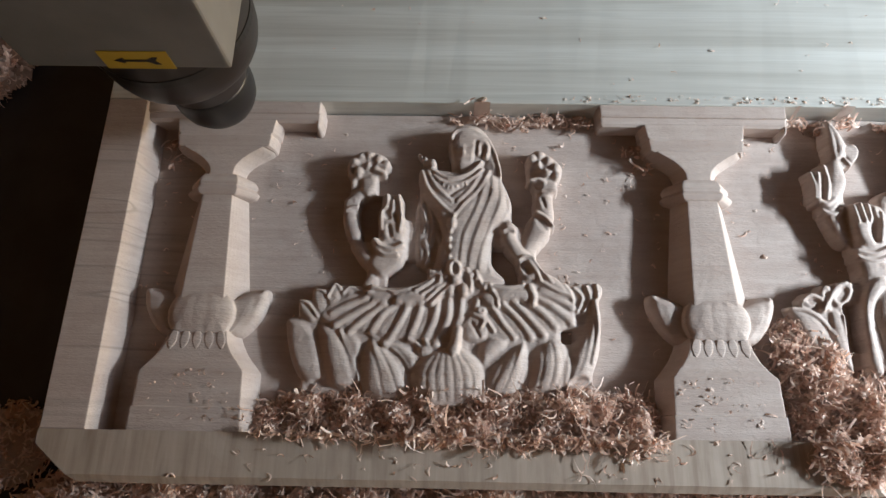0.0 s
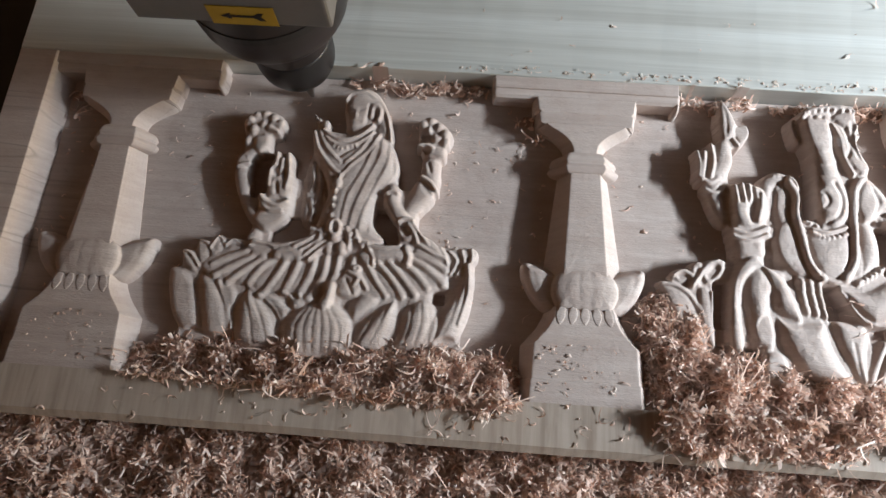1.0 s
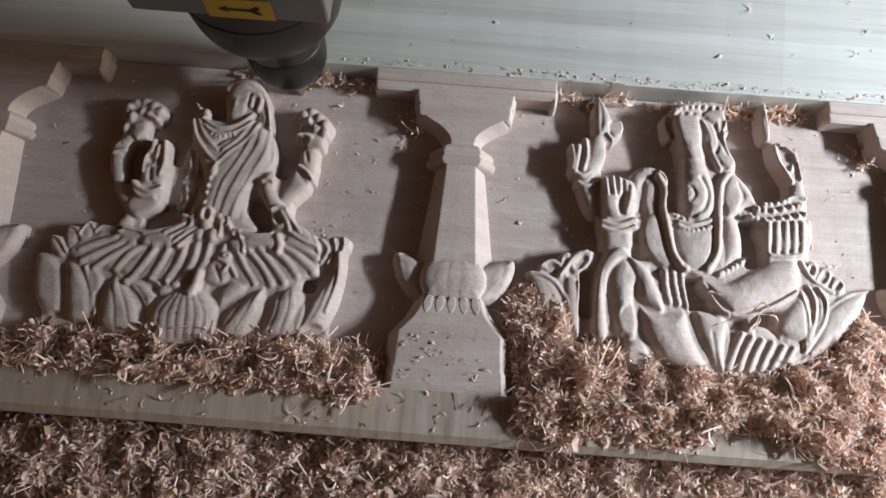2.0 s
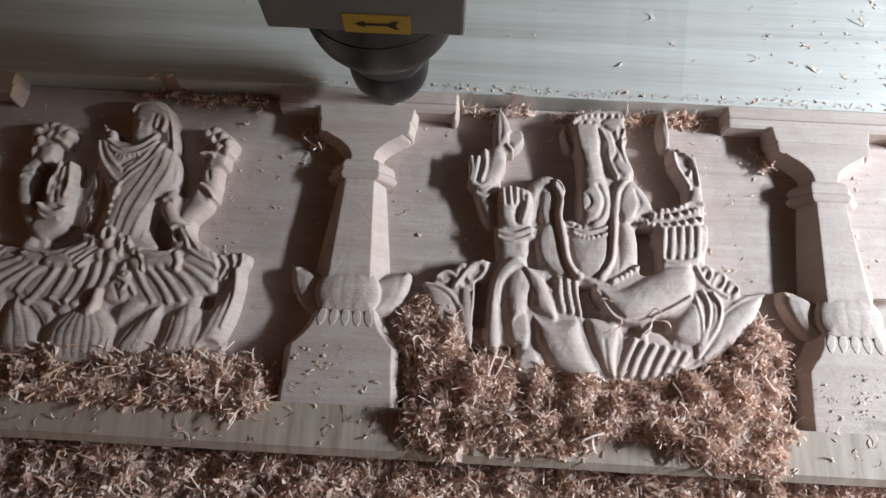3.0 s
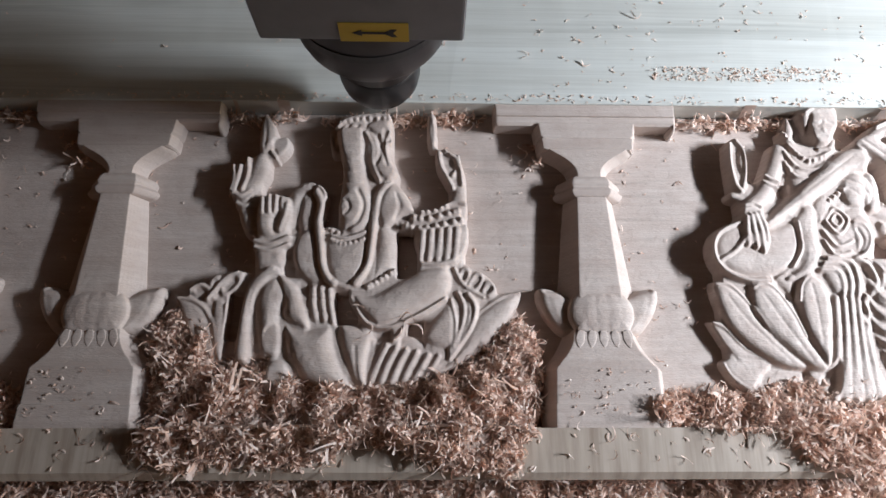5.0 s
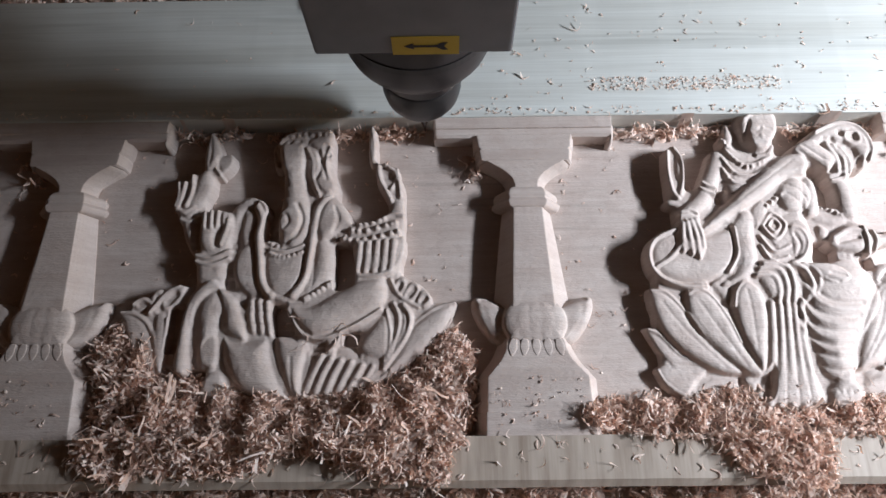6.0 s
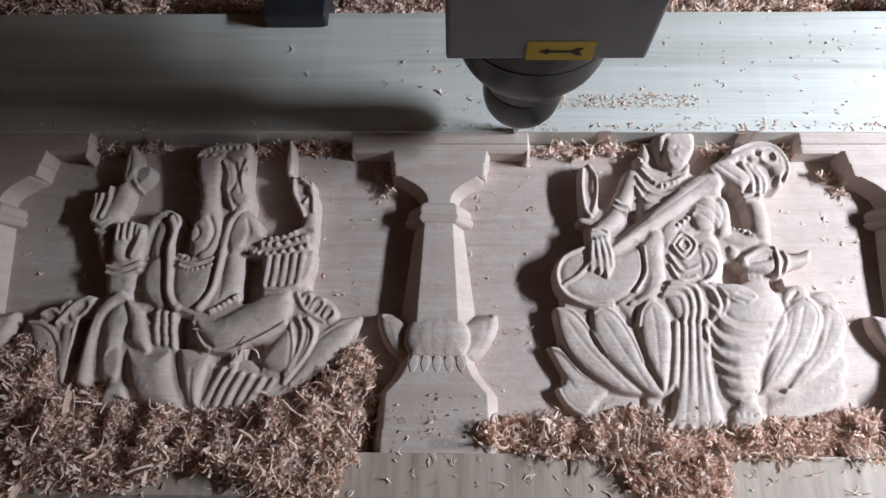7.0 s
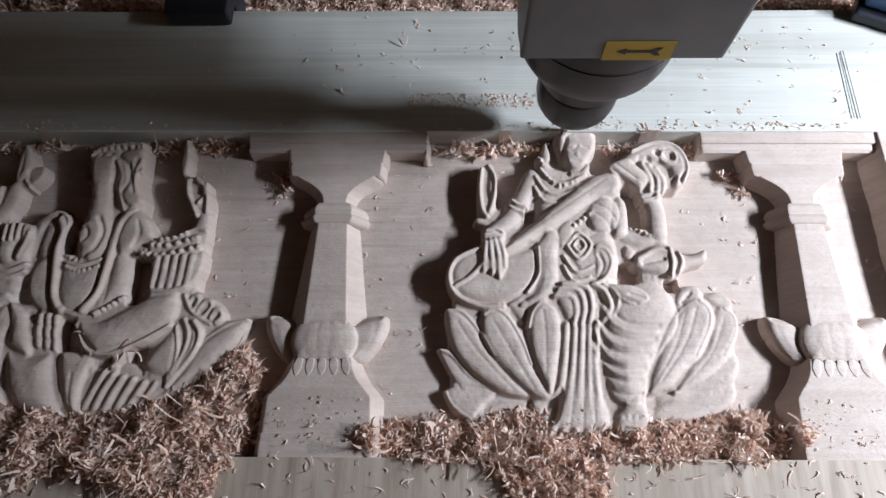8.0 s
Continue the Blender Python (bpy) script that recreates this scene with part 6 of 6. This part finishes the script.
# ---------------------------------------------------------------- shavings
def strips(name, x, y, z, length, width, curl, rng, material, label, parent=None, lift=1.0, category="wood shavings", kind="stuff", seg=6):
    """Many thin curled strips in one mesh: arrays of places and sizes in metres."""
    n = len(x)
    t = np.linspace(-0.5, 0.5, seg)
    k = curl * rng.choice([-1, 1], n)
    a = k[:, None] * t[None, :]
    kk = np.where(np.abs(k) < 1e-3, 1e-3, k)
    px = length[:, None] * np.sin(a) / kk[:, None]
    pz = length[:, None] * (1 - np.cos(a)) / kk[:, None]
    side = length[:, None] * (rng.normal(0, 0.8, (n, 1)) * (t[None, :] ** 2) * 2 + rng.normal(0, 0.5, (n, 1)) * (t[None, :] ** 3 - 0.15 * t[None, :]) * 4)
    taper = width[:, None] * (1 - 0.9 * np.abs(t[None, :]) ** 4 * rng.uniform(0.2, 2.4, (n, 1))) / 2
    twist = rng.normal(0, 0.9, (n, 1)) * t[None, :] * 2
    pts = []
    for s in (-1, 1):
        pts.append(np.stack([px, side + s * taper * np.cos(twist), pz + s * taper * np.sin(twist)], -1))
    P = np.stack(pts, 2)  # n, seg, 2, 3
    yaw, pitch, roll = rng.uniform(0, 2 * np.pi, n), rng.normal(0, 0.42, n) * lift, rng.normal(0, 0.75, n) * lift
    cr, sr = np.cos(roll), np.sin(roll)
    cp, sp = np.cos(pitch), np.sin(pitch)
    cy, sy = np.cos(yaw), np.sin(yaw)
    ex = lambda v: v[:, None, None]
    X, Y, Z = P[..., 0], P[..., 1], P[..., 2]
    Y, Z = Y * ex(cr) - Z * ex(sr), Y * ex(sr) + Z * ex(cr)
    X, Z = X * ex(cp) + Z * ex(sp), -X * ex(sp) + Z * ex(cp)
    X, Y = X * ex(cy) - Y * ex(sy), X * ex(sy) + Y * ex(cy)
    V = np.stack([X + ex(x), Y + ex(y), Z + ex(z)], -1).reshape(-1, 3)
    base = (np.arange(n) * seg * 2)[:, None] + (np.arange(seg - 1) * 2)[None, :]
    F = np.stack([base, base + 1, base + 3, base + 2], -1).reshape(-1, 4)
    ob = grid_part(name, V.tolist(), F.tolist(), material, parent, "", smooth=True)
    return tagged(ob, label, category, kind=kind)


def bumps(x, y, spots):
    """Height in metres of a heap made of rounded mounds (x, y, rx, ry, h)."""
    z = np.zeros_like(x)
    for mx, my, rx, ry, h in spots:
        z = np.maximum(z, h * np.clip(1 - ((x - mx) / rx) ** 2 - ((y - my) / ry) ** 2, 0, 1) ** 0.6)
    return z


def heap(label, spots, floor_of, density, seed, stray=0.0):
    """A heap: a low dusty mound and the loose curled strips that cover it."""
    rng = np.random.default_rng(seed)
    x0, x1 = min(s[0] - s[2] for s in spots), max(s[0] + s[2] for s in spots)
    y0, y1 = min(s[1] - s[3] for s in spots), max(s[1] + s[3] for s in spots)
    n = int(density * (x1 - x0) * (y1 - y0) * 1e4)
    x, y = rng.uniform(x0, x1, n), rng.uniform(y0, y1, n)
    h = bumps(x, y, spots)
    keep = (h > 0.0004) | (rng.uniform(0, 1, n) < stray)
    x, y, h = x[keep], y[keep], h[keep]
    lump = np.array([noise.noise((a * 70, b * 70, seed)) for a, b in zip(x, y)])
    z = floor_of(x, y) + np.maximum(h * np.clip(0.8 + 0.9 * lump, 0.15, 1.5) * rng.uniform(0.6, 1.0, len(x)) ** 0.5, 0) + rng.uniform(0.0006, 0.0022, len(x))
    m = len(x)
    length = rng.lognormal(math.log(0.0088), 0.42, m)
    width = rng.lognormal(math.log(0.0015), 0.28, m)
    flake = rng.uniform(0, 1, m) < 0.07
    width[flake] *= 1.8
    ob = strips("wood_shavings", x, y, z, length, width, rng.uniform(1.0, 6.0, m), rng, SHAVING, label, seg=8)
    # the packed dust under the loose strips; its dark tint stands for shade in the gaps
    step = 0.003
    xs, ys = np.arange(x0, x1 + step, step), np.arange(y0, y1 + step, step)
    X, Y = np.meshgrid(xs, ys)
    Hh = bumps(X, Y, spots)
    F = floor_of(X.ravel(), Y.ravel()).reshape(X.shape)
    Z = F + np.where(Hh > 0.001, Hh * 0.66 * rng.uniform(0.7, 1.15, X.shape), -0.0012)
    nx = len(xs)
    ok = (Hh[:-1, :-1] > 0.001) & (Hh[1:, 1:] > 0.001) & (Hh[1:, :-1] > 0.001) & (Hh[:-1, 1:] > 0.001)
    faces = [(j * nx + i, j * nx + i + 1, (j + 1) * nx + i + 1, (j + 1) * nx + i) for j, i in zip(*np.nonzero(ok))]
    dust = grid_part("shaded_packed_dust", np.stack([X, Y, Z], -1).reshape(-1, 3).tolist(), faces, SHADED_DUST, ob, "reddish packed sawdust, darkened for the shade between strips", smooth=False)
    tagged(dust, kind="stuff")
    return ob


def board_floor(x, y):
    inside = (y > POCKET_F) & (y < POCKET_B) & (x > POCKET_L) & (x < POCKET_R)
    z = np.where(inside, GROUND, 0.0)
    for ax in AXES:
        z = np.where((np.abs(x - ax) < 0.038) & (y > POCKET_F) & (y < 0.07), -0.0015, z)
    return z


def bed_floor(x, y):
    return np.full_like(x, -0.0445)


heap("low heap of pinkish curled shavings at the foot of the carving", [
    (-0.165, 0.042, 0.065, 0.016, 0.012), (-0.10, 0.044, 0.08, 0.020, 0.016), (-0.04, 0.044, 0.07, 0.019, 0.016), (0.012, 0.040, 0.025, 0.020, 0.012), (-0.210, 0.04, 0.022, 0.012, 0.008), (-0.04, 0.028, 0.07, 0.006, 0.002)], board_floor, 30, 11)
heap("large heap of reddish curled shavings spilling over the front border", [
    (0.138, 0.058, 0.024, 0.045, 0.018), (0.18, 0.042, 0.055, 0.028, 0.019), (0.24, 0.040, 0.08, 0.022, 0.019), (0.31, 0.038, 0.05, 0.028, 0.019), (0.345, 0.050, 0.030, 0.034, 0.018), (0.358, 0.075, 0.018, 0.028, 0.013),
    (0.125, 0.088, 0.013, 0.024, 0.010), (0.148, 0.020, 0.028, 0.016, 0.005), (0.20, 0.017, 0.045, 0.012, 0.003), (0.325, 0.020, 0.036, 0.018, 0.006), (0.345, 0.010, 0.014, 0.010, 0.003)], board_floor, 30, 12)
heap("thin heap of pale curled shavings below the carving", [
    (0.50, 0.041, 0.045, 0.014, 0.009), (0.56, 0.042, 0.06, 0.019, 0.013), (0.63, 0.042, 0.06, 0.014, 0.010), (0.69, 0.044, 0.040, 0.016, 0.010), (0.465, 0.043, 0.02, 0.012, 0.006), (0.565, 0.022, 0.035, 0.020, 0.004), (0.58, 0.008, 0.02, 0.012, 0.003)], board_floor, 30, 13)
heap("deep bank of shavings on the bed before the panel", [
    (x, -0.075 + 0.01 * math.sin(x * 37), 0.11, 0.085, 0.026 + 0.004 * math.sin(x * 61)) for x in np.arange(-0.30, 1.0, 0.07)], bed_floor, 16, 14, stray=0.02)
heap("shavings scattered over the slotted bed behind the panel", [
    (x, 0.43 + 0.012 * math.sin(x * 41), 0.075, 0.055, 0.016 + 0.004 * math.sin(x * 53)) for x in np.arange(-0.45, 1.1, 0.1)], bed_floor, 9, 15, stray=0.1)


def scatter(label, n, area, seed, size=0.0042, lift=0.35):
    rng = np.random.default_rng(seed)
    x0, x1, y0, y1 = area
    x, y = rng.uniform(x0, x1, n), rng.uniform(y0, y1, n)
    z = board_floor(x, y) + 0.0007
    return strips("stray_shavings", x, y, z, rng.lognormal(math.log(size), 0.5, n), rng.lognormal(math.log(0.0008), 0.35, n), rng.uniform(0.3, 2.6, n), rng, SHAVING, label, lift=lift)


scatter("tiny stray shavings on the sunk ground", 620, (POCKET_L + 0.01, POCKET_R - 0.01, 0.07, 0.25), 21, 0.0035)
scatter("stray shavings on the plank", 190, (0.36, 0.88, 0.27, 0.375), 22, 0.0026)
scatter("few stray shavings on the plank", 26, (-0.2, 0.36, 0.27, 0.375), 23, 0.003)
scatter("shavings along the front border", 210, (-0.25, 0.88, 0.004, 0.03), 24, 0.0055, 0.6)
for ax in AXES:
    scatter("crumbs of sawdust on a pillar foot", 40, (ax - 0.03, ax + 0.03, 0.036, 0.068), int(900 + ax * 100), 0.0019)
scatter("dusty line of shavings along the plank", 300, (0.47, 0.62, 0.288, 0.300), 25, 0.0017)
scatter("shavings caught along the pocket edge", 300, (-0.02, 0.80, 0.2675, 0.2735), 26, 0.0024, 0.8)
for x0, x1, seed in ((-0.10, 0.0, 31), (0.142, 0.20, 32), (0.22, 0.34, 33), (0.49, 0.60, 34), (0.62, 0.69, 35), (-0.325, -0.30, 36), (0.02, 0.045, 37), (0.36, 0.385, 38), (0.70, 0.73, 39)):
    wide = x1 - x0
    if wide > 0.04:
        heap("shavings caught in the top corner of the pocket", [(x0 + wide * k, 0.259 + 0.002 * math.sin(9 * k + seed), wide * 0.24, 0.006, 0.006) for k in (0.2, 0.5, 0.8)], board_floor, 10, seed)
    else:
        heap("small clump of shavings beside a capital", [(x0 + wide * 0.5, 0.236, wide * 0.34, 0.006, 0.005), (x0 + wide * 0.8, 0.222, wide * 0.3, 0.005, 0.004)], board_floor, 7, seed)
heap("clump of shavings on the bed beside the panel", [(-0.50, 0.33, 0.05, 0.05, 0.02), (-0.40, 0.02, 0.03, 0.03, 0.006)], bed_floor, 9, 41)


def loose_shaving(x, y, size, turn, seed, z=None):
    """One longer curl that lies by itself."""
    rng = np.random.default_rng(seed)
    one = lambda v: np.array([v])
    ob = strips("loose_shaving", one(0.0), one(0.0), one(0.0), one(size), one(0.0011), one(rng.uniform(0.8, 2.4)), rng, SHAVING, "single dark-edged curled wood shaving lying on the panel", category="wood shaving", kind="thing", lift=0.25, seg=8)
    if z is None:
        z = float(board_floor(np.array([x]), np.array([y]))[0]) + 0.0009
    ob.matrix_basis = pose(x, y, z, 0, 0, turn)
    tagged(ob, group="loose shavings")


for k, (x, y, size) in enumerate(((0.095, 0.313, 0.004), (0.269, 0.299, 0.007), (0.296, 0.344, 0.010), (0.376, 0.310, 0.008), (0.464, 0.345, 0.011), (0.440, 0.296, 0.006), (0.561, 0.293, 0.008), (0.310, 0.318, 0.007),
                               (0.417, 0.024, 0.012), (0.071, 0.014, 0.006), (-0.270, 0.005, 0.006), (0.100, 0.046, 0.008), (0.415, 0.050, 0.008), (0.60, 0.350, 0.007), (0.645, 0.33, 0.006), (0.70, 0.315, 0.007),
                               (0.74, 0.345, 0.006), (-0.02, 0.010, 0.010), (0.005, 0.013, 0.012), (-0.10, 0.012, 0.008), (0.17, 0.185, 0.009), (0.16, 0.205, 0.007), (0.345, 0.140, 0.006), (0.70, 0.13, 0.006))):
    loose_shaving(x, y, size, 47 * k, 60 + k)
for k, (x, y, size, turn) in enumerate(((0.262, 0.095, 0.018, 38), (0.282, 0.104, 0.015, -20), (0.290, 0.097, 0.016, -35), (0.252, 0.110, 0.012, 70), (0.279, 0.089, 0.013, -50), (0.270, 0.102, 0.014, 15))):
    loose_shaving(x, y, size, turn, 95 + k, -0.0028)


# ---------------------------------------------------------------- clamps at the rear edge
def hold_down(x, y, w):
    c = tagged(new("hold_down_clamp"), "black hold-down clamp gripping the rear edge of the panel", "clamp")
    c.matrix_basis = pose(x, y, 0)
    part("jaw", box(-w / 2, w / 2, 0, 0.05, 0.0005, 0.016, 0.003, 3), CLAMP, c)
    part("heel", box(-w / 2 + 0.004, w / 2 - 0.004, 0.028, 0.05, -0.0445, 0.0, 0.001), CLAMP, c)
    part("bolt", turned([(0.006, 0.016), (0.0065, 0.0165), (0.0065, 0.022), (0.0055, 0.0235)], 6), STEEL, c).matrix_basis = pose(0, 0.03, 0)
    return c


hold_down(0.297, 0.366, 0.052)


def blue_clamp(x, y):
    c = tagged(new("toe_clamp"), "blue painted toe clamp with a black rubber foot", "clamp")
    c.matrix_basis = pose(x, y, 0, 0, 0, -24)
    part("rubber_foot", box(-0.004, 0.07, -0.004, 0.03, 0.0004, 0.010, 0.003, 3), CLAMP, c, "black rubber foot")
    part("toe", box(0.0, 0.075, 0.004, 0.05, 0.0102, 0.024, 0.003, 3), BLUE, c, "blue painted steel toe")
    part("heel", box(0.02, 0.07, 0.035, 0.055, -0.0445, 0.010, 0.001), CLAMP, c)


blue_clamp(0.832, 0.372)


def pencil_line(x0, y0, x1, y1):
    ob = part("pencil_line", box(0, math.hypot(x1 - x0, y1 - y0), -0.0003, 0.0003, 0.0003, 0.0005), PENCIL, board, "dark pencil line")
    ob.matrix_basis = pose(x0, y0, 0.0006, 0, 0, math.degrees(math.atan2(y1 - y0, x1 - x0)))


pencil_line(0.8095, 0.277, 0.8115, 0.338)
pencil_line(0.8140, 0.277, 0.8150, 0.340)


# ---------------------------------------------------------------- the router spindle
AXIS_Y = 0.265


def build_spindle():
    s = tagged(new("router_spindle"), "grey router spindle with black nose, moving along the panel", "router spindle")
    part("cover", box(-0.051, 0.051, -0.052, -0.004, 0.150, 0.40, 0.0022, 3), COVER, s, "plain grey painted cover")
    part("motor_body", turned([(0.0300, 0.0925), (0.0345, 0.0932), (0.0385, 0.0955), (0.0418, 0.0990), (0.0444, 0.1040), (0.0460, 0.1100), (0.0468, 0.1170), (0.0470, 0.1240), (0.0470, 0.40)], 64), MOTOR, s, "dark rounded motor shell", smooth=True)
    # the shade under the cover, built as a black band round the shell
    part("cover_shade_band", turned([(0.0466, 0.1246), (0.0476, 0.1250), (0.0476, 0.1300), (0.0466, 0.1304)], 64), BLACK, s, "black band standing for the cover's shade on the shell")
    part("nose", turned([(0.0264, 0.0700), (0.0275, 0.0712), (0.0288, 0.0860), (0.0320, 0.0930)], 48), MOTOR, s, smooth=True)
    part("collet_nut", turned([(0.0060, 0.0320), (0.0140, 0.0326), (0.0190, 0.0348), (0.0235, 0.0390), (0.0262, 0.0450), (0.0273, 0.0520), (0.0275, 0.0600), (0.0272, 0.0680), (0.0264, 0.0704)], 48), BLACK, s, "rounded black nose cap", smooth=True)
    part("cutter", turned([(0.0004, -0.012), (0.0012, -0.006), (0.0030, 0.004), (0.0030, 0.034)], 16), STEEL, s, smooth=True)
    lab = part("arrow_label", box(-0.0105, 0.0235, -0.0526, -0.0522, 0.1505, 0.1640, 0.0), YELLOW, s, "yellow direction label")
    bm = bmesh.new()
    outline = [(-0.0045, 0.1572), (0.0005, 0.1594), (0.0005, 0.1580), (0.0120, 0.1580), (0.0150, 0.1600), (0.0178, 0.1600), (0.0158, 0.1572), (0.0178, 0.1544), (0.0150, 0.1544), (0.0120, 0.1564), (0.0005, 0.1564), (0.0005, 0.1550)]
    f = bm.faces.new([bm.verts.new((x, -0.0527, z)) for x, z in outline])
    up = bmesh.ops.extrude_face_region(bm, geom=[f])
    bmesh.ops.translate(bm, verts=[v for v in up["geom"] if isinstance(v, bmesh.types.BMVert)], vec=(0, -0.0002, 0))
    part("arrow", bm, INK, lab, "black arrow")
    part("carriage_plate", box(-0.085, 0.085, 0.052, 0.085, 0.150, 0.62, 0.003), BLACK, s)
    part("mount_clamp", box(-0.062, 0.062, -0.002, 0.052, 0.235, 0.30, 0.003), BLACK, s)
    return s


spindle = build_spindle()


def motions():
    # seconds, x of the spindle axis, rise and way forward of its head
    run = [(0, -0.263, -0.034), (0.5, -0.201, -0.043), (1, -0.133, -0.036), (1.5, -0.090, -0.026), (1.7, -0.078, -0.044), (2.8, 0.064, -0.018), (3, 0.095, -0.019), (3.5, 0.140, -0.027), (4, 0.178, -0.022), (4.5, 0.216, -0.012), (4.7, 0.237, -0.008),
           (5.8, 0.325, -0.015), (6, 0.341, -0.006), (6.5, 0.400, 0.0), (7, 0.475, 0.004), (7.5, 0.523, -0.012), (8, 0.588, 0.001)]
    walk(spindle, [(t, pose(x, AXIS_Y + 0.42 * d, 0.4 * d)) for t, x, d in run])


motions()
